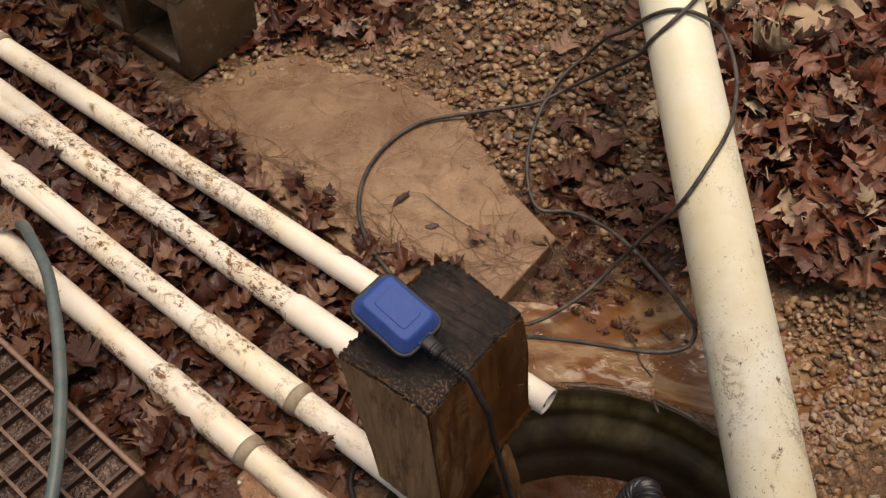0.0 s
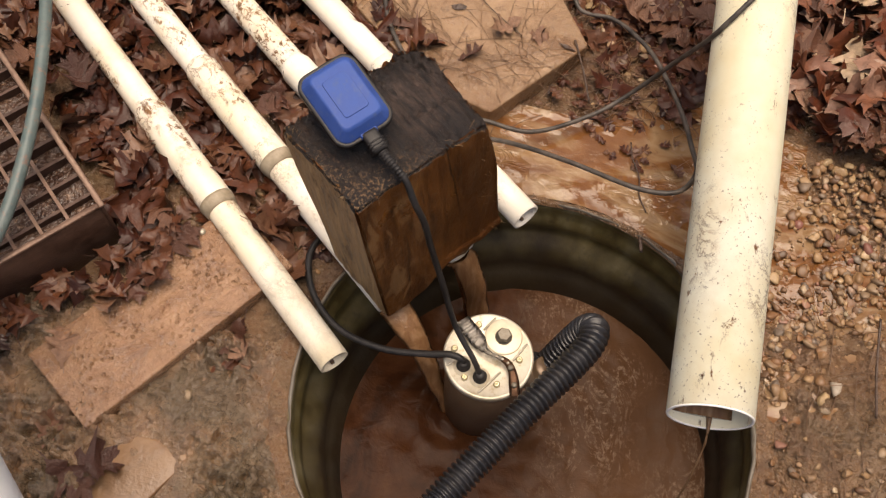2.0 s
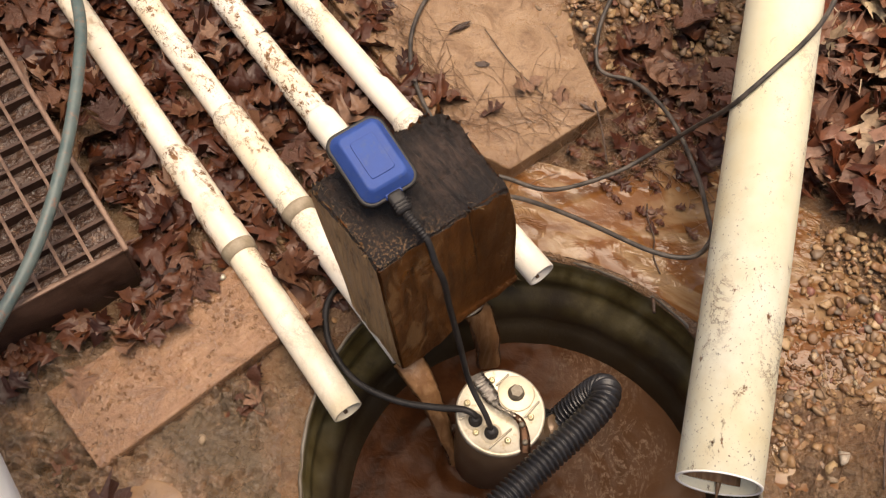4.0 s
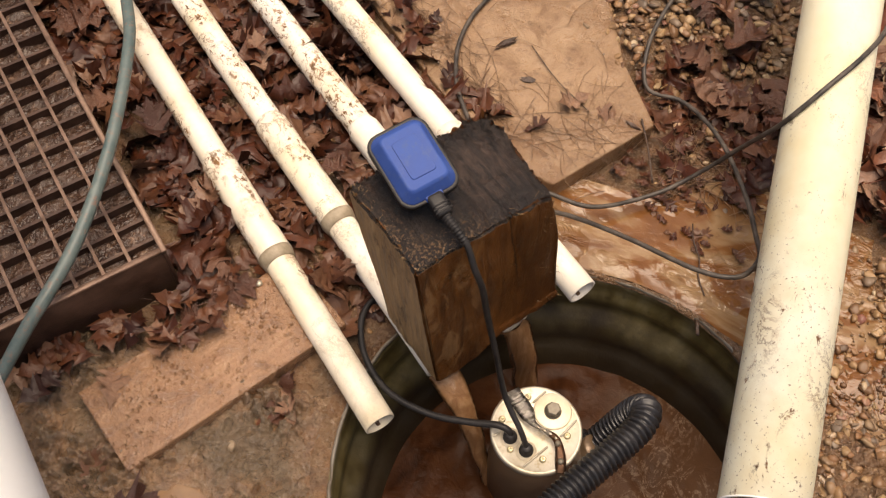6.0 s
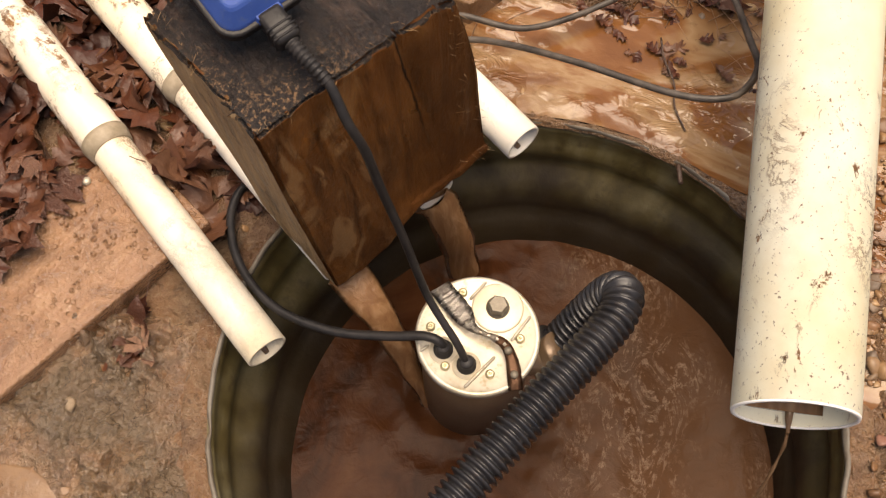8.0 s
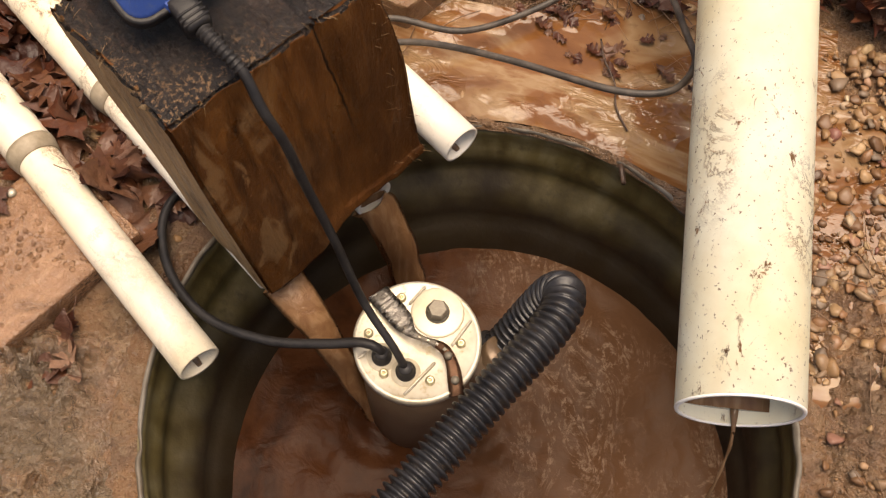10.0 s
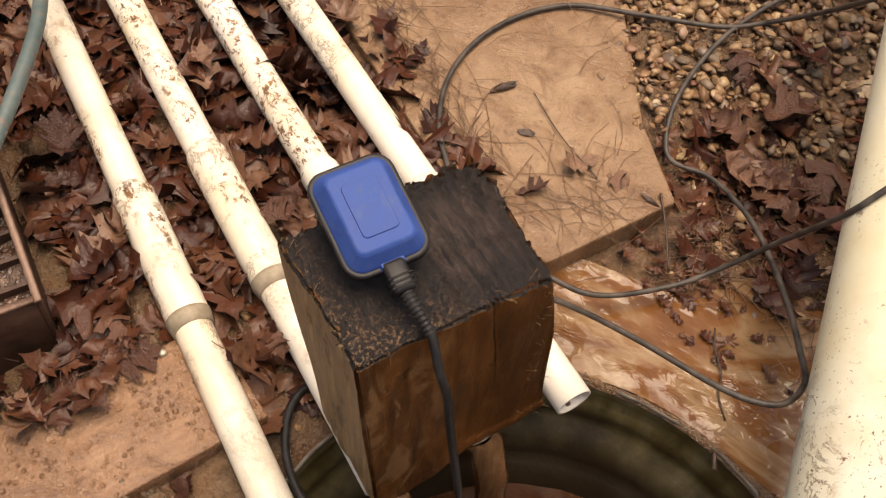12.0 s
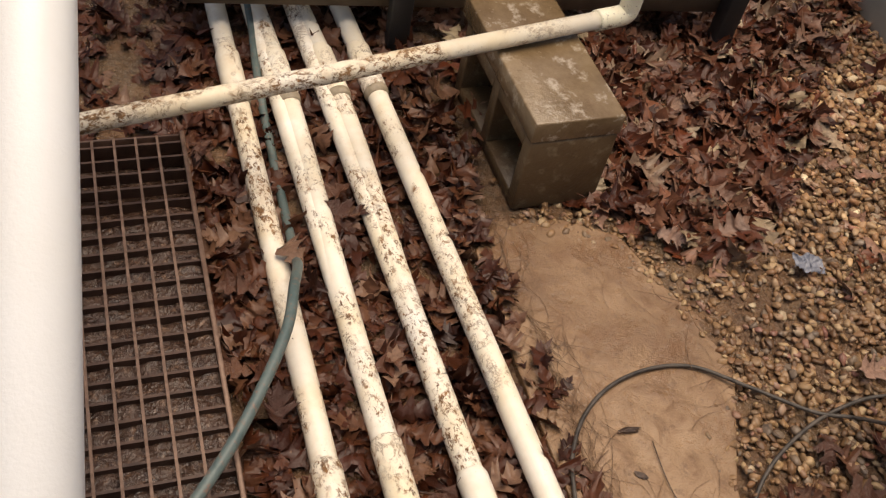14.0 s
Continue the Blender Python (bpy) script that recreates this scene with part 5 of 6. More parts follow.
def build_pipe_water():
    """Brown water filling the floor of the wide pipe."""
    m = along(BIG_END, BIG_FAR)
    down = m.to_3x3().inverted() @ Vector((-0.10, 0, -1))
    mid = math.atan2(down.y, down.x)
    verts, faces, k, zs = [], [], 13, (0.006, 0.02, 0.06, 0.15, 0.30, 0.55)
    for z in zs:
        for i in range(k):
            q = mid + radians(-52 + 104 * i / (k - 1))
            verts.append((0.0528 * math.cos(q), 0.0528 * math.sin(q), z))
        top = Vector((math.cos(mid), math.sin(mid), 0)) * 0.0325
        side = Vector((-math.sin(mid), math.cos(mid), 0)) * 0.0416
        for i in range(1, 6):
            p = top + side * (1 - i / 3) + Vector((0, 0, z)) + Vector((math.cos(mid), math.sin(mid), 0)) * (0.002 * math.sin(i * 2.1 + z * 50))
            verts.append(p)
    n = k + 5
    for j in range(len(zs) - 1):
        for i in range(n):
            q = (i + 1) % n
            faces.append((j * n + i, j * n + q, (j + 1) * n + q, (j + 1) * n + i))
    faces.append(tuple(range(n))[::-1])
    ob = part("pipe_water", (verts, faces), STREAM, None)
    ob.matrix_world = m
    tagged(ob, "shallow brown water running along the wide pipe's floor", "water", kind="stuff")


build_pipe_water()

# ---------------------------------------------------------------- leaves
def oak_leaf(rng, length):
    """Vertices and faces of one curled oak leaf with pointed lobes, base at the origin, tip along y."""
    outline = [(0.0, 0.010), (0.08, 0.045), (0.17, 0.14), (0.29, 0.25), (0.31, 0.19), (0.34, 0.115), (0.40, 0.18), (0.56, 0.39), (0.55, 0.31), (0.64, 0.33),
               (0.59, 0.21), (0.59, 0.125), (0.66, 0.17), (0.82, 0.29), (0.80, 0.20), (0.87, 0.19), (0.82, 0.10), (0.90, 0.10), (0.94, 0.05), (1.05, 0.0)]
    left, right, mid = [], [], []
    wide = rng.uniform(0.8, 1.15)
    for side, out in ((-1, left), (1, right)):
        for k, (y, w) in enumerate(outline):
            g = rng.uniform(0.8, 1.2) if 1 < k < len(outline) - 1 else 1
            out.append((side * w * g * wide, y + (rng.uniform(-0.025, 0.025) if k > 1 else 0)))
    spine = (0, 0.08, 0.16, 0.22, 0.27, 0.32, 0.38, 0.45, 0.48, 0.51, 0.54, 0.58, 0.64, 0.70, 0.74, 0.77, 0.82, 0.88, 0.94, 1.0)
    mid = [(0.0, y) for y in spine]
    n = len(mid)
    curl, bend, twist, fold = rng.uniform(-1.6, 2.2), rng.uniform(-1.2, 0.7), rng.uniform(-1.0, 1.0), rng.uniform(-0.15, 0.5)
    ph = rng.uniform(0, 6)
    verts = []
    for x, y in left + mid + right:
        z = curl * x * x + bend * (y - 0.5) ** 2 + twist * x * (y - 0.5) + fold * abs(x) + 0.05 * math.sin(8 * y + ph + 6 * x) + 0.035 * math.sin(17 * x + ph + 5 * y)
        verts.append((x * length, y * length, z * length))
    faces = []
    for i in range(n - 1):
        faces.append((i, n + i, n + i + 1, i + 1))
        faces.append((n + i, 2 * n + i, 2 * n + i + 1, n + i + 1))
    # stalk
    k = len(verts)
    for y, z in ((0.0, 0.0), (-0.12, 0.01), (-0.22, 0.03)):
        verts += [(-0.008 * length, y * length, z * length), (0.008 * length, y * length, z * length)]
    faces += [(k, k + 2, k + 3, k + 1), (k + 2, k + 4, k + 5, k + 3)]
    return np.array(verts), faces


RNG = random.Random(11)
LEAF_KINDS = [oak_leaf(RNG, 1.0) for _ in range(22)]


def rot(rx, ry, rz):
    return np.array(Euler((rx, ry, rz)).to_matrix())


def litter(name, spots, mat, label, sizes):
    verts, faces, k = [], [], 0
    for x, y, z, tilt in spots:
        v, f = RNG.choice(LEAF_KINDS)
        m = rot(RNG.gauss(0, tilt), RNG.gauss(0, tilt), RNG.uniform(0, 6.28))
        if RNG.random() < 0.4:
            m = m @ rot(math.pi, 0, 0)
        size = RNG.uniform(*sizes)
        w = ((v - np.array((0, 0.5, 0))) * size) @ m.T + np.array((x, y, z))
        verts += w.tolist()
        faces += [tuple(q + k for q in p) for p in f]
        k += len(v)
    me = mesh_from(name, verts, faces, mat, smooth=True)
    return tagged(new(name, me), label, "leaves", kind="stuff")


def uv(x, y):
    """Along and across the run of small pipes."""
    return -0.766 * x + 0.643 * y, 0.643 * x + 0.766 * y


def off_drum(x, y, gap=0.03):
    return math.hypot(x - DRUM.x, y - DRUM.y) > DRUM_R + gap


def pipe_gap(x, y):
    """The distance from the nearest small pipe's axis, in plan."""
    best = 9.0
    for a, b in (P1, P2, P3, P4):
        dx, dy = b[0] - a[0], b[1] - a[1]
        best = min(best, abs(dx * (y - a[1]) - dy * (x - a[0])) / math.hypot(dx, dy))
    return best


def pipe_leaves():
    out = []
    while len(out) < 1900:
        a, c = RNG.uniform(0.42, 3.0), RNG.uniform(0.205, 0.80)
        x, y = -0.766 * a + 0.643 * c, 0.643 * a + 0.766 * c
        if not off_drum(x, y, 0.045) or (c < 0.33 and a < 0.70) or (c < 0.46 and a < 0.52 + RNG.random() * 0.05):
            continue
        if c > 0.735 + 0.03 * noise.noise(Vector((a * 6, 0, 0))) and 0.5 < a < 1.42:
            continue
        if c > 0.5 and a < 0.60:
            continue
        if pipe_gap(x, y) < 0.042:
            out.append((x, y, ground_z(x, y) + RNG.uniform(0.002, 0.010), 0.12))
        else:
            out.append((x, y, ground_z(x, y) + RNG.uniform(0.006, 0.034), RNG.choice((0.25, 0.4, 0.6))))
    return out


def right_leaves():
    out = []
    while len(out) < 1500:
        x, y = RNG.uniform(0.46, 1.5), RNG.uniform(0.72, 2.3)
        edge = 1.03 - 0.9 * max(0.0, x - 0.66) + 0.05 * noise.noise(Vector((x * 7, 3, 0)))
        gravel = noise.noise(Vector((x * 2.6 + 4, y * 2.6, 9.0)))
        if y < edge or (x > 0.72 and y > 1.05 and gravel > 0.12 and RNG.random() < 0.8):
            continue
        out.append((x, y, ground_z(x, y) + RNG.uniform(0.004, 0.06), RNG.choice((0.3, 0.5, 0.8))))
    return out


def far_leaves():
    out = []
    while len(out) < 3000:
        x, y = RNG.uniform(-2.2, 1.4), RNG.uniform(1.45, 4.2)
        a, c = uv(x, y)
        if c < 0.85 or (-0.60 < x < 0.02 and y < 1.66):
            continue
        heap = step01(-0.24, 0.06, x) * step01(3.6, 3.0, y)
        if RNG.random() < 0.90 * heap:
            continue
        if x > 0.1 and noise.noise(Vector((x * 2.2, y * 2.2, 2.0))) > 0.05 and RNG.random() < 0.7:
            continue
        out.append((x, y, ground_z(x, y) + RNG.uniform(0.004, 0.032), 0.35))
    return out


def corner_leaves():
    out = []
    for _ in range(80):
        x, y = RNG.gauss(0.30, 0.075), RNG.gauss(1.20, 0.075)
        if x + 0.10 * (y - 1.2) > 0.16 and x < 0.41:
            out.append((x, y, ground_z(x, y) + RNG.uniform(0.004, 0.018), 0.22))
    for _ in range(40):
        a, c = RNG.uniform(0.72, 1.5), RNG.gauss(0.755, 0.012)
        out.append((-0.766 * a + 0.643 * c, 0.643 * a + 0.766 * c, 0.092 + RNG.uniform(0, 0.012), 0.25))
    for _ in range(6):
        a, c = RNG.uniform(0.62, 0.72), RNG.uniform(0.12, 0.24)
        out.append((-0.766 * a + 0.643 * c, 0.643 * a + 0.766 * c, 0.085 + RNG.uniform(0, 0.01), 0.2))
    for _ in range(20):
        k, q = RNG.uniform(-0.02, 0.42), 0.012 + abs(RNG.gauss(0, 0.028))
        out.append((-0.438 - 0.657 * k + 0.754 * q, 0.608 - 0.754 * k - 0.657 * q, 0.080 + RNG.uniform(0, 0.012), 0.25))
    for _ in range(2):
        x, y = RNG.gauss(-0.215, 0.02), RNG.gauss(0.475, 0.025)
        if off_drum(x, y, 0.02):
            out.append((x, y, ground_z(x, y) + RNG.uniform(0.003, 0.012), 0.25))
    return out


def outer_leaves():
    out = []
    while len(out) < 900:
        x, y = RNG.uniform(-5, 5), RNG.uniform(-4, 7)
        if -1.6 < x < 1.5 and -0.2 < y < 3.5:
            continue
        out.append((x, y, ground_z(x, y) + RNG.uniform(0.004, 0.03), 0.35))
    return out


litter("leaf_litter", pipe_leaves(), LEAF, "wet dark red-brown oak leaves heaped between the pipes", (0.06, 0.112))
def back_leaves():
    out = []
    while len(out) < 750:
        a, c = RNG.uniform(1.30, 3.3), RNG.uniform(-0.45, 0.22)
        if c < 0.20 and a < 1.62 + 0.1 * noise.noise(Vector((c * 9, 0, 0))):
            continue
        x, y = -0.766 * a + 0.643 * c, 0.643 * a + 0.766 * c
        out.append((x, y, ground_z(x, y) + RNG.uniform(0.003, 0.02), 0.2))
    return out


litter("leaf_litter", back_leaves(), LEAF, "sodden dark leaves covering the ground behind the grate", (0.05, 0.10))
litter("leaf_litter", right_leaves(), LEAF_PALE, "red-brown and tan oak leaves drifted beside the drain pipe", (0.075, 0.135))
litter("leaf_litter", far_leaves(), LEAF_PALE, "scattered brown oak leaves over gravel and bare ground", (0.055, 0.105))
litter("leaf_litter", corner_leaves(), LEAF, "flattened wet brown leaves stuck to mud and slab", (0.05, 0.09))
def wet_debris():
    out = []
    while len(out) < 75:
        x, y = RNG.gauss(0.27, 0.09), RNG.gauss(1.02, 0.08)
        if off_drum(x, y, 0.06) and uv(x, y)[1] - 0.25 * x > 0.83 and x > 0.14 + 0.7 * max(0.0, 1.0 - y):
            out.append((x, y, max(ground_z(x, y), 0.050) + RNG.uniform(0.003, 0.008), 0.15))
    return out


def band_leaves():
    out = []
    while len(out) < 620:
        x, y = RNG.uniform(-0.62, 0.0), RNG.uniform(1.70, 2.75)
        if x < -0.42 and y < 1.95 or x > -0.02 - 0.12 * abs(noise.noise(Vector((x * 5, y * 5, 3)))) - 0.25 * max(0.0, y - 2.2):
            continue
        out.append((x, y, ground_z(x, y) + RNG.uniform(0.004, 0.035), RNG.choice((0.25, 0.45))))
    return out


litter("leaf_litter", band_leaves(), LEAF_MID, "faded brown oak leaves drifted beside the concrete block", (0.06, 0.115))
litter("leaf_litter", wet_debris(), LEAF, "small torn brown leaf scraps stuck in the wet mud", (0.012, 0.034))
litter("leaf_litter", outer_leaves(), LEAF, "fallen brown leaves spread over the yard", (0.06, 0.11))

# single leaves that stand out
def single_leaves():
    kinds = [mesh_from("oak_leaf", (v - np.array((0, 0.5, 0))).tolist(), f, LEAF_ONE) for v, f in LEAF_KINDS[:10]]
    spots = [(-0.790, 1.135, 0.135, 0.10, "dry pink-brown oak leaf caught on a muddy pipe"), (-0.182, 0.690, 0.118, 0.036, "small curled brown leaf stuck against a pipe")]
    for _ in range(54):
        a, c = RNG.uniform(0.66, 1.7), RNG.choice((0.255, 0.385, 0.515, 0.645)) + RNG.gauss(0, 0.02)
        spots.append((-0.766 * a + 0.643 * c, 0.643 * a + 0.766 * c, None, RNG.uniform(0.06, 0.10), "curled wet red-brown oak leaf lying between the pipes"))
    for _ in range(34):
        spots.append((RNG.uniform(0.56, 1.0), RNG.uniform(1.02, 1.6), None, RNG.uniform(0.09, 0.125), "large pale tan oak leaf with pointed lobes on the drift"))
    for x, y, size in ((0.416, 1.266, 0.12), (0.330, 1.345, 0.12), (0.247, 1.40, 0.085), (0.285, 1.215, 0.08), (0.35, 1.19, 0.09), (0.255, 1.285, 0.07)):
        spots.append((x, y, ground_z(x, y) + 0.030, size, "broad brown oak leaf lying on wet pebbles"))
    for x, y, size in ((0.069, 1.119, 0.065), (0.130, 1.116, 0.060), (0.025, 1.05, 0.05)):
        spots.append((x, y, 0.098, size, "curled mud-coated oak leaf stuck to the slab"))
    for x, y, size in ((-0.375, 0.555, 0.095), (-0.42, 0.50, 0.07), (-0.35, 0.615, 0.085), (-0.46, 0.42, 0.075)):
        spots.append((x, y, 0.078, size, "torn wet brown leaf lying on the muddy plank"))
    for x, y, size in ((-0.384, 0.239, 0.085), (-0.355, 0.268, 0.09), (-0.44, 0.30, 0.06), (-0.215, 0.486, 0.075), (-0.200, 0.470, 0.06)):
        spots.append((x, y, ground_z(x, y) + 0.014, size, "dark curled wet leaf pressed into the mud"))
    for x, y, z, size, label in spots:
        if z is None and y > 0.6 and x < 0.1 and pipe_gap(x, y) < 0.05:
            continue
        ob = new("oak_leaf", RNG.choice(kinds))
        z = z or ground_z(x, y) + 0.040
        ob.matrix_world = Matrix.LocRotScale((x, y, z), Euler((RNG.gauss(0, 0.25), RNG.gauss(0, 0.25), RNG.uniform(0, 6.28))), (size, size, size))
        tagged(ob, label, "leaf", "fallen oak leaves")


def make_leaf_one():
    n = Nodes("single_oak_leaf")
    c = n.ramp(n.rand, [(0.0, (0.045, 0.014, 0.007)), (0.4, (0.085, 0.030, 0.014)), (0.75, (0.135, 0.058, 0.030)), (1.0, (0.25, 0.14, 0.085))])
    m = n.noise(9, 5, 0.65)
    c = n.mix(n.gray(m, 0.45, 0.72, 0, 0.6), c, (0.0648, 0.0274, 0.0158))
    return n.done(c, n.gray(m, 0.35, 0.65, 0.28, 0.5), n.bump(n.noise(24, 3), 0.4, 0.02))


LEAF_ONE = make_leaf_one()
single_leaves()

# ---------------------------------------------------------------- pebbles
def pebble_base():
    bm = bmesh.new()
    bmesh.ops.create_icosphere(bm, subdivisions=2, radius=1)
    v = np.array([w.co[:] for w in bm.verts])
    f = np.array([[w.index for w in q.verts] for q in bm.faces])
    bm.free()
    return v, f


PEB_V, PEB_F = pebble_base()
PEB_KINDS = []
for _k in range(21):
    _v = PEB_V.copy()
    for _i, _p in enumerate(PEB_V):
        _v[_i] *= 1 + 0.34 * noise.noise(Vector(_p) * 1.3 + Vector((_k * 7.0, 0, 0))) + 0.07 * noise.noise(Vector(_p) * 2.6 + Vector((0, _k * 5.0, 0)))
    for _i in range(2 + _k % 8):
        _n = np.array(Vector((RNG.gauss(0, 1), RNG.gauss(0, 1), RNG.gauss(0, 1))).normalized()[:])
        _d = _v @ _n
        _v = _v - np.outer(np.maximum(_d - RNG.uniform(0.45, 0.75), 0) * 0.9, _n)
    PEB_KINDS.append(_v * np.array((1.0, RNG.uniform(0.6, 0.92), RNG.uniform(0.38, 0.62))))


def gravel(name, spots, label, mat=PEBBLE):
    verts, faces = [], []
    for i, (x, y, z, r) in enumerate(spots):
        m = rot(RNG.gauss(0, 0.3), RNG.gauss(0, 0.3), RNG.uniform(0, 6.28))
        verts.append((RNG.choice(PEB_KINDS) * r) @ m.T + np.array((x, y, z)))
        faces.append(PEB_F + i * len(PEB_V))
    v, f = np.concatenate(verts), np.concatenate(faces)
    me = bpy.data.meshes.new(name)
    me.vertices.add(len(v))
    me.vertices.foreach_set("co", v.ravel())
    me.loops.add(f.size)
    me.loops.foreach_set("vertex_index", f.ravel())
    me.polygons.add(len(f))
    me.polygons.foreach_set("loop_start", np.arange(0, f.size, 3))
    me.polygons.foreach_set("use_smooth", np.ones(len(f), bool))
    me.materials.append(mat)
    me.update(calc_edges=True)
    me.validate()
    return tagged(new(name, me), label, "gravel", kind="stuff")


def heap_spots():
    out = []
    while len(out) < 8600:
        x, y = RNG.uniform(-0.45, 0.75), RNG.uniform(1.12, 3.0)
        edge = 0.19 - 0.62 * (y - 1.25) if y < 1.62 else -0.12
        if x < edge + 0.05 * noise.noise(Vector((y * 9, 0, 4))):
            continue
        if y < 1.33 and (RNG.random() < 0.7 or x > 0.5):
            continue
        if x < 0.08 and y > 1.6 and RNG.random() < 0.45:
            continue
        r = RNG.choice((0.006, 0.0075, 0.0095, 0.0115, 0.0135)) * RNG.uniform(0.85, 1.2)
        out.append((x, y, ground_z(x, y) + r * RNG.uniform(0.0, 0.6) + RNG.uniform(0, 0.005), r))
    return out


def side_spots():
    out = []
    while len(out) < 3000:
        x, y = RNG.uniform(0.52, 1.2), RNG.uniform(0.0, 1.0)
        if not off_drum(x, y, 0.02):
            continue
        dens = step01(0.34, 0.74, y) * (0.5 + 1.1 * noise.noise(Vector((x * 8, y * 8, 1.0)))) + 0.05
        if RNG.random() > dens:
            continue
        r = RNG.choice((0.0028, 0.004, 0.0055, 0.0075, 0.011)) * RNG.uniform(0.7, 1.3)
        out.append((x, y, ground_z(x, y) + r * RNG.uniform(0.0, 0.5) + 0.005, r))
    return out


def grit_spots():
    out = []
    while len(out) < 5200:
        x, y = RNG.uniform(0.5, 1.15), RNG.uniform(-0.05, 1.0)
        if not off_drum(x, y, 0.012) or RNG.random() > 0.45 + 0.9 * noise.noise(Vector((x * 8, y * 8, 5.0))):
            continue
        r = RNG.uniform(0.0012, 0.0032)
        out.append((x, y, ground_z(x, y) + r * 0.3 + 0.005, r))
    return out


def loose_spots():
    out = []
    while len(out) < 900:
        x, y = RNG.uniform(-0.6, 0.6), RNG.uniform(0.0, 2.9)
        if not off_drum(x, y, 0.01):
            continue
        near_slab = -0.62 < x < -0.05 and 1.52 < y < 1.72
        keep = 0.015 if x < 0.2 and y < 0.62 else 0.9 if near_slab else (0.5 if 0.24 < x < 0.44 and 0.95 < y < 1.3 else 0.06)
        if RNG.random() > keep or (y < 1.6 and x < 0.22 and y > 0.95):
            continue
        r = RNG.choice((0.004, 0.006, 0.009, 0.011)) * RNG.uniform(0.8, 1.2)
        out.append((x, y, ground_z(x, y) + r * RNG.uniform(0.0, 0.4), r))
    return out


def rim_spots():
    out = []
    edge = [(0.135, 1.24), (0.085, 1.36), (0.04, 1.47), (-0.06, 1.55), (-0.16, 1.575), (-0.30, 1.640), (-0.42, 1.60), (-0.53, 1.50)]
    while len(out) < 420:
        k = RNG.randrange(len(edge) - 1)
        t = RNG.random()
        x = edge[k][0] + (edge[k + 1][0] - edge[k][0]) * t + RNG.gauss(0.012, 0.022)
        y = edge[k][1] + (edge[k + 1][1] - edge[k][1]) * t + RNG.gauss(0.012, 0.022)
        r = RNG.choice((0.004, 0.006, 0.008, 0.011)) * RNG.uniform(0.8, 1.2)
        out.append((x, y, max(ground_z(x, y), 0.090) + r * 0.3, r))
    return out


def far_spots():
    out = []
    while len(out) < 3000:
        x, y = RNG.uniform(-0.2, 1.6), RNG.uniform(1.3, 3.6)
        if x < 0.6 and y < 2.4:
            continue
        if noise.noise(Vector((x * 2.6 + 4, y * 2.6, 9.0))) < -0.05 and RNG.random() < 0.8:
            continue
        r = RNG.uniform(0.007, 0.013)
        out.append((x, y, ground_z(x, y) + r * 0.3, r))
    return out


def pale_spots():
    out = []
    while len(out) < 4600:
        x, y = RNG.uniform(-0.32, 0.95), RNG.uniform(1.8, 3.2)
        if RNG.random() > step01(1.75, 2.3, y) * step01(-0.32, -0.05, x) * (0.7 + noise.noise(Vector((x * 3, y * 3, 5.0)))):
            continue
        r = RNG.uniform(0.008, 0.017)
        out.append((x, y, ground_z(x, y) + r * 0.3 + RNG.uniform(0, 0.012), r))
    return out


def clod_spots():
    out = []
    while len(out) < 2600:
        x, y = RNG.uniform(-0.6, 1.1), RNG.uniform(-0.2, 0.62)
        if not off_drum(x, y, 0.012) or noise.noise(Vector((x * 9, y * 9, 6.0))) < -0.08:
            continue
        if (x + 0.385) * 0.821 - (y - 0.305) * 0.571 < 0.02 and (x + 0.385) * 0.571 + (y - 0.305) * 0.821 > -0.02 and x < -0.1:
            continue
        r = RNG.choice((0.003, 0.0045, 0.006, 0.008)) * RNG.uniform(0.8, 1.3)
        out.append((x, y, ground_z(x, y) - 0.15 * r, r))
    return out


gravel("mud_clods", clod_spots(), "small wet mud clods on the trodden ground", MUD)
gravel("gravel", heap_spots(), "heap of wet tan and brown river pebbles")
gravel("gravel", side_spots(), "mixed wet pebbles half sunk in mud beside the drum")
gravel("gravel", grit_spots(), "fine dark grit washed over the mud beside the drum", GRIT)
gravel("gravel", loose_spots(), "loose pebbles scattered over the mud")
gravel("gravel", rim_spots(), "pebbles washed onto the slab's edge")
gravel("gravel", pale_spots(), "pale buff pebbles spread before the painted wall", PEBBLE_PALE)
gravel("gravel", far_spots(), "tan pebbles spread beside the leaf drift")


# larger stones that stand out
def single_stones():
    def stone_mesh(k):
        return mesh_from("pebble", PEB_KINDS[k].tolist(), [tuple(int(q) for q in f) for f in PEB_F], STONE_ONE)
    kinds = [stone_mesh(k) for k in range(10)]
    spots = [(0.235, 1.215, 0.021), (0.205, 1.225, 0.013), (0.585, 0.345, 0.013), (0.60, 0.315, 0.010), (-0.262, 0.392, 0.011), (0.578, 0.40, 0.014), (0.592, 0.375, 0.011)]
    for _ in range(44):
        x, y = RNG.uniform(0.57, 0.9), RNG.uniform(0.20, 0.70)
        if off_drum(x, y, 0.03):
            spots.append((x, y, RNG.uniform(0.008, 0.0165)))
    for _ in range(40):
        spots.append((RNG.uniform(0.20, 0.40), RNG.uniform(1.28, 1.62), RNG.uniform(0.010, 0.015)))
    for x, y, r in spots:
        ob = new("pebble", RNG.choice(kinds))
        ob.matrix_world = Matrix.LocRotScale((x, y, ground_z(x, y) + 0.35 * r + 0.005), Euler((RNG.gauss(0, 0.2), RNG.gauss(0, 0.2), RNG.uniform(0, 6.28))), (r, r, r))
        tagged(ob, "smooth wet river pebble resting in the mud", "pebble", "larger pebbles")


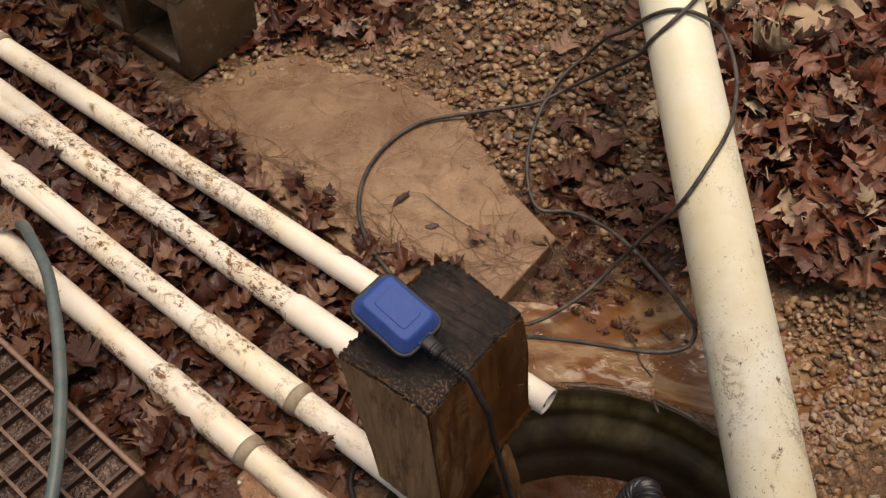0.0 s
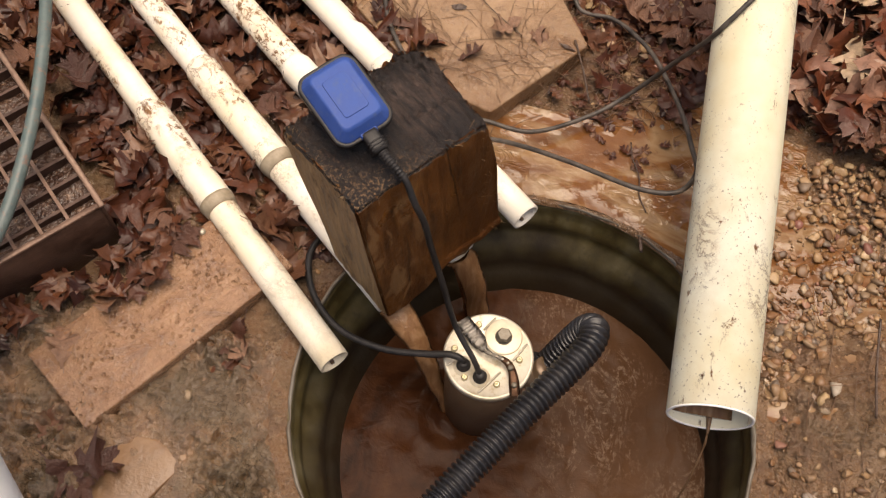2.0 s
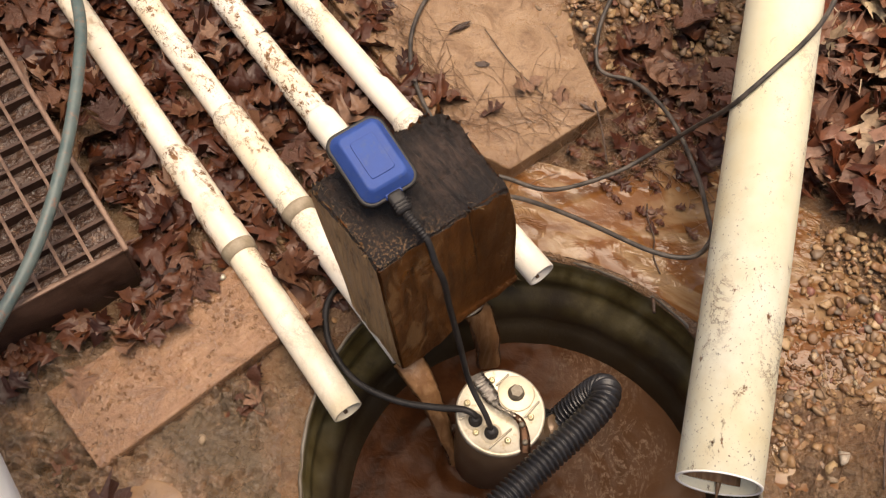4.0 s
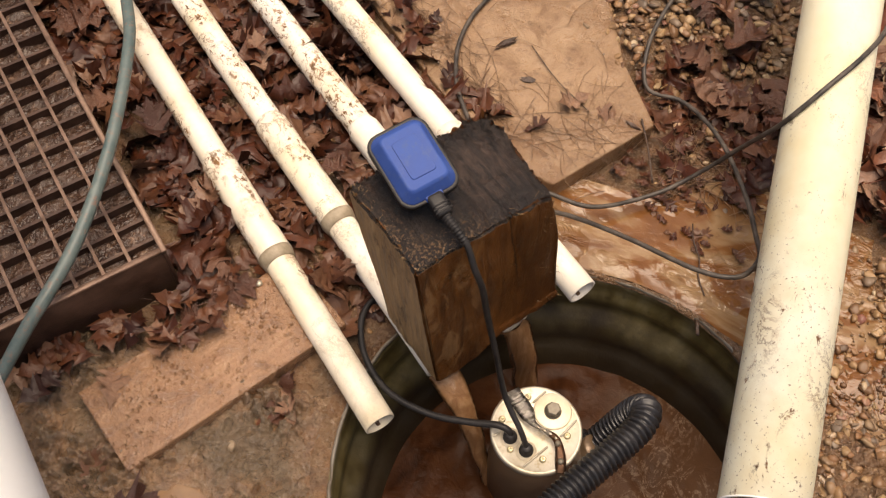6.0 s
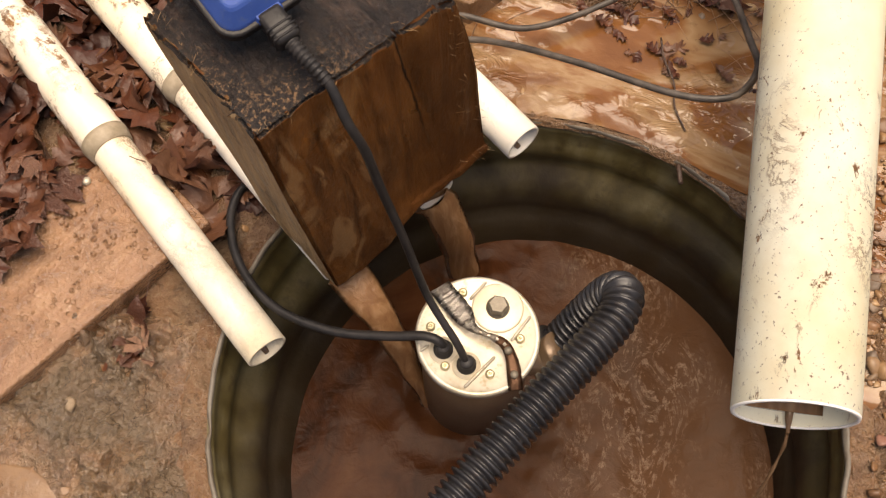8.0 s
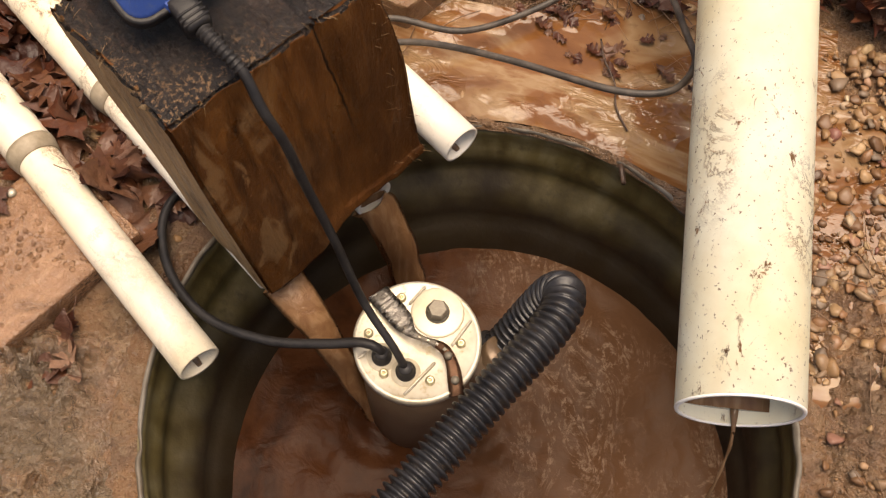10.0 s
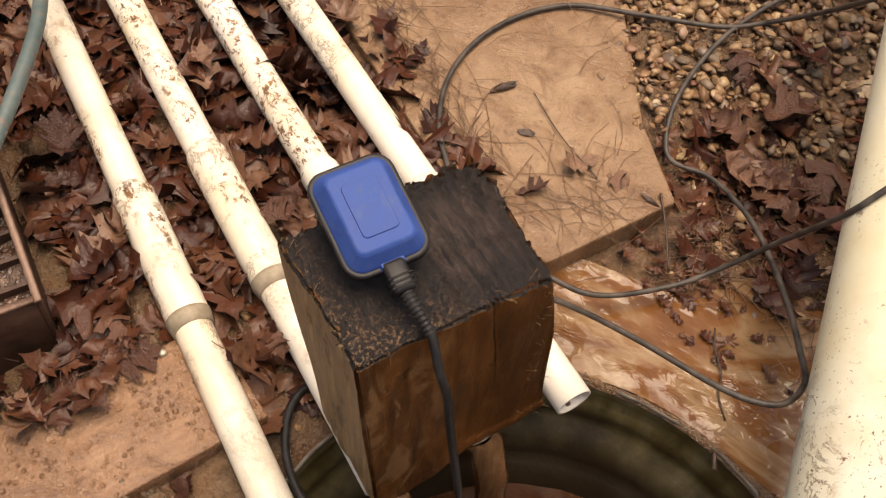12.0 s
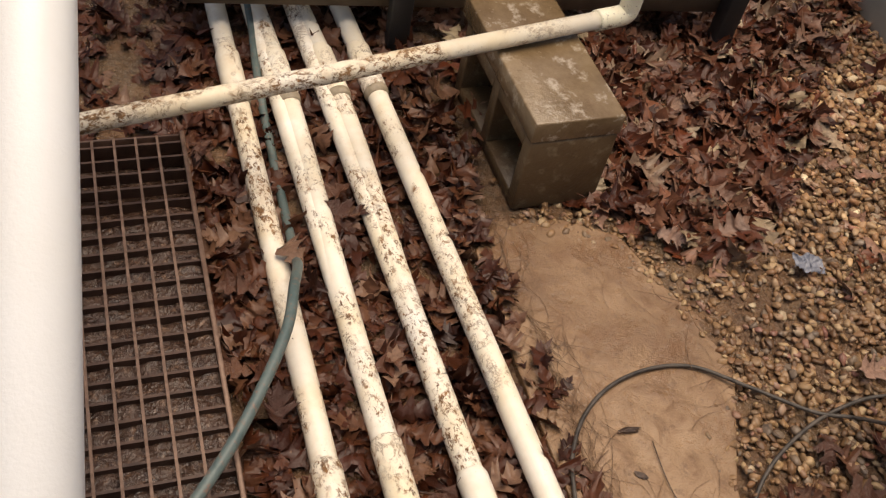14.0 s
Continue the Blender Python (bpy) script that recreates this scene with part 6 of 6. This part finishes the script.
def make_stone_one():
    n = Nodes("single_pebble")
    c = n.ramp(n.rand, [(0.0, (0.144, 0.0792, 0.0396)), (0.3, (0.288, 0.173, 0.0792)), (0.55, (0.396, 0.274, 0.144)), (0.75, (0.144, 0.115, 0.0936)), (0.88, (0.216, 0.0936, 0.072)), (1.0, (0.446, 0.389, 0.302))])
    m = n.noise(1.6, 5, 0.7)
    c = n.mix(n.gray(m, 0.45, 0.75, 0, 0.5), c, (0.13, 0.072, 0.036))
    return n.done(c, n.gray(m, 0.3, 0.7, 0.2, 0.5), n.bump(n.noise(5, 3), 0.3, 0.05))


STONE_ONE = make_stone_one()
single_stones()

# ---------------------------------------------------------------- needles, twigs, bark
def needles():
    verts, faces = [], []
    def add(x, y, z, ln, a, r):
        if not off_drum(x, y, 0.05):
            return
        k = len(verts)
        bend = RNG.gauss(0, 0.5)
        for i in range(4):
            t = i / 3 - 0.5
            px, py = x + ln * t * math.cos(a + bend * t), y + ln * t * math.sin(a + bend * t)
            nx, ny = -math.sin(a) * r, math.cos(a) * r
            verts.extend([(px + nx, py + ny, z), (px - nx, py - ny, z), (px, py, z + r * 1.7)])
        for i in range(3):
            b = k + 3 * i
            faces.extend([(b, b + 3, b + 5, b + 2), (b + 2, b + 5, b + 4, b + 1), (b + 1, b + 4, b + 3, b)])
    for _ in range(80):
        if RNG.random() < 0.55:
            x, y = RNG.gauss(0.10, 0.06), RNG.gauss(1.07, 0.05)
        elif RNG.random() < 0.5:
            x, y = RNG.gauss(-0.16, 0.14), 0
            y = 1.13 - 0.75 * (x + 0.16) + abs(RNG.gauss(0, 0.05)) 
        else:
            x, y = RNG.uniform(-0.3, 0.15), RNG.uniform(1.05, 1.5)
        a, c = uv(x, y)
        on_slab = c > 0.74 and x < 0.20 - 0.5 * max(0, y - 1.12) and y > 0.95
        z = 0.0955 if on_slab else ground_z(x, y) + 0.004
        add(x, y, z + RNG.uniform(0, 0.003), RNG.uniform(0.05, 0.13), RNG.gauss(2.4, 0.8), 0.00038)
    for _ in range(150):
        a, c = RNG.uniform(0.62, 1.5), 0.765 + abs(RNG.gauss(0, 0.035))
        add(-0.766 * a + 0.643 * c, 0.643 * a + 0.766 * c, 0.0965 + RNG.uniform(0, 0.006), RNG.uniform(0.05, 0.12), RNG.gauss(2.45, 0.55), 0.0005)
    for _ in range(300):
        x, y = RNG.gauss(0.27, 0.10), RNG.gauss(1.03, 0.10)
        if x < 0.24 and y > 1.0 - 0 and uv(x, y)[1] < 1.0:
            continue
        add(x, y, ground_z(x, y) + 0.006 + RNG.uniform(0, 0.006), RNG.uniform(0.04, 0.11), RNG.gauss(0.9, 0.9), 0.00065)
    for _ in range(90):
        x, y = RNG.uniform(0.6, 0.95), RNG.uniform(0.2, 0.75)
        add(x, y, ground_z(x, y) + 0.014, RNG.uniform(0.06, 0.14), RNG.uniform(0, 6.3), 0.0006)
    for _ in range(220):
        x, y = RNG.uniform(-0.2, 0.9), RNG.uniform(1.3, 2.4)
        add(x, y, ground_z(x, y) + 0.022, RNG.uniform(0.06, 0.13), RNG.uniform(0, 6.3), 0.0006)
    tagged(new("pine_needles", mesh_from("pine_needles", verts, faces, NEEDLE)), "brown pine needles strewn over slab and mud", "pine needles", kind="stuff")


needles()


def twig(pts, r, label):
    v, f = sweep(smooth_line(pts, 0.006), lambda t: r * (1 + 0.25 * noise.noise(Vector((t * 60, r * 900, 0)))), 7)
    tagged(part("twig", (v, f), BARK, None), label, "twig", "twigs on the ground")


def bark_chip(x, y, z, sx, sy, sz, turn, k, label):
    v = [(p[0] * sx * (1 + 0.25 * math.sin(9 * p[1] + 5 * p[2])), p[1] * sy, p[2] * sz) for p in PEB_KINDS[k]]
    ob = part("bark_piece", (v, [tuple(int(q) for q in f) for f in PEB_F]), BARK, None, smooth=False)
    ob.matrix_world = pose(x, y, z, 0, 0, turn)
    tagged(ob, label, "bark", "bark on the slab")


def build_scrap():
    bm = bmesh.new()
    bmesh.ops.create_grid(bm, x_segments=16, y_segments=12, size=0.5, matrix=Matrix.Diagonal((0.062, 0.040, 1, 1)))
    for w in bm.verts:
        w.co += noise.noise_vector(w.co * 60) * 0.012 + Vector((0, 0, abs(noise.noise(w.co * 90)) * 0.012))
    bmesh.ops.solidify(bm, geom=bm.faces[:], thickness=0.0006)
    ob = part("plastic_scrap", bm, SCRAP, None, smooth=False)
    ob.matrix_world = pose(0.066, 1.805, ground_z(0.066, 1.805) + 0.020, 8, 5, 40)
    tagged(ob, "crumpled pale blue-grey plastic scrap lying on the pebbles", "scrap")


build_scrap()


def build_rock():
    bm = bmesh.new()
    bmesh.ops.create_icosphere(bm, subdivisions=4, radius=1)
    for w in bm.verts:
        w.co *= 1 + 0.25 * noise.noise(w.co * 1.2 + Vector((3, 0, 0))) + 0.06 * noise.noise(w.co * 4)
        w.co = Vector((w.co.x * 0.060, w.co.y * 0.085, w.co.z * 0.050))
    ob = part("rock", bm, ROCK, None)
    ob.matrix_world = pose(0.335, 1.965, ground_z(0.335, 1.965) + 0.020, 0, 0, 20)
    tagged(ob, "rough pale mottled rock half buried in the pebbles", "rock")


build_rock()
bark_chip(-0.078, 1.212, 0.0985, 0.026, 0.011, 0.011, 45, 5, "rough dark bark piece lying on the slab")
bark_chip(-0.018, 1.146, 0.0965, 0.013, 0.009, 0.008, 10, 6, "small dark bark chip lying on the slab")
bark_chip(0.181, 1.104, 0.0965, 0.017, 0.010, 0.007, -20, 13, "dark wet chip at the slab corner")
twig([(0.315, 0.965, 0.062), (0.322, 0.935, 0.063), (0.338, 0.905, 0.058), (0.342, 0.875, 0.056), (0.358, 0.845, 0.054)], 0.0012, "thin crooked brown twig lying in the puddle")
twig([(0.355, 0.80, 0.050), (0.360, 0.775, 0.051)], 0.003, "short dark twig at the drum edge")
twig([(0.705, 0.555, 0.130), (0.70, 0.62, 0.138), (0.70, 0.70, 0.146)], 0.002, "thin straight twig lying on pebbles")
twig([(0.60, 0.30, 0.078), (0.66, 0.285, 0.085), (0.73, 0.29, 0.092)], 0.0022, "thin twig lying on the mud")
twig([(0.10, 1.11, 0.0975), (0.03, 1.16, 0.0985), (-0.03, 1.22, 0.0985)], 0.0009, "thin brown twig lying across the slab")
twig([(0.19, 1.12, 0.10), (0.215, 1.07, 0.085), (0.235, 1.02, 0.07)], 0.0018, "weathered twig at the slab corner")


def motions():
    rows = []
    for i in range(29):
        t = i * 0.5
        rows.append((t, pose(WATER_C.x + 0.003 * math.sin(2.3 * t), WATER_C.y, WATER_Z + 0.001 * math.sin(3.1 * t), 0, 0, 9.0 * math.sin(0.75 * t))))
    walk(WATER_OB, rows)
    for k, ob in enumerate(STREAMS):
        walk(ob, [(i * 0.25, pose(0.0012 * math.sin(7 * i + k), 0.0012 * math.sin(5 * i + 2 * k), 0.0015 * math.sin(9 * i + k))) for i in range(57)])


motions()
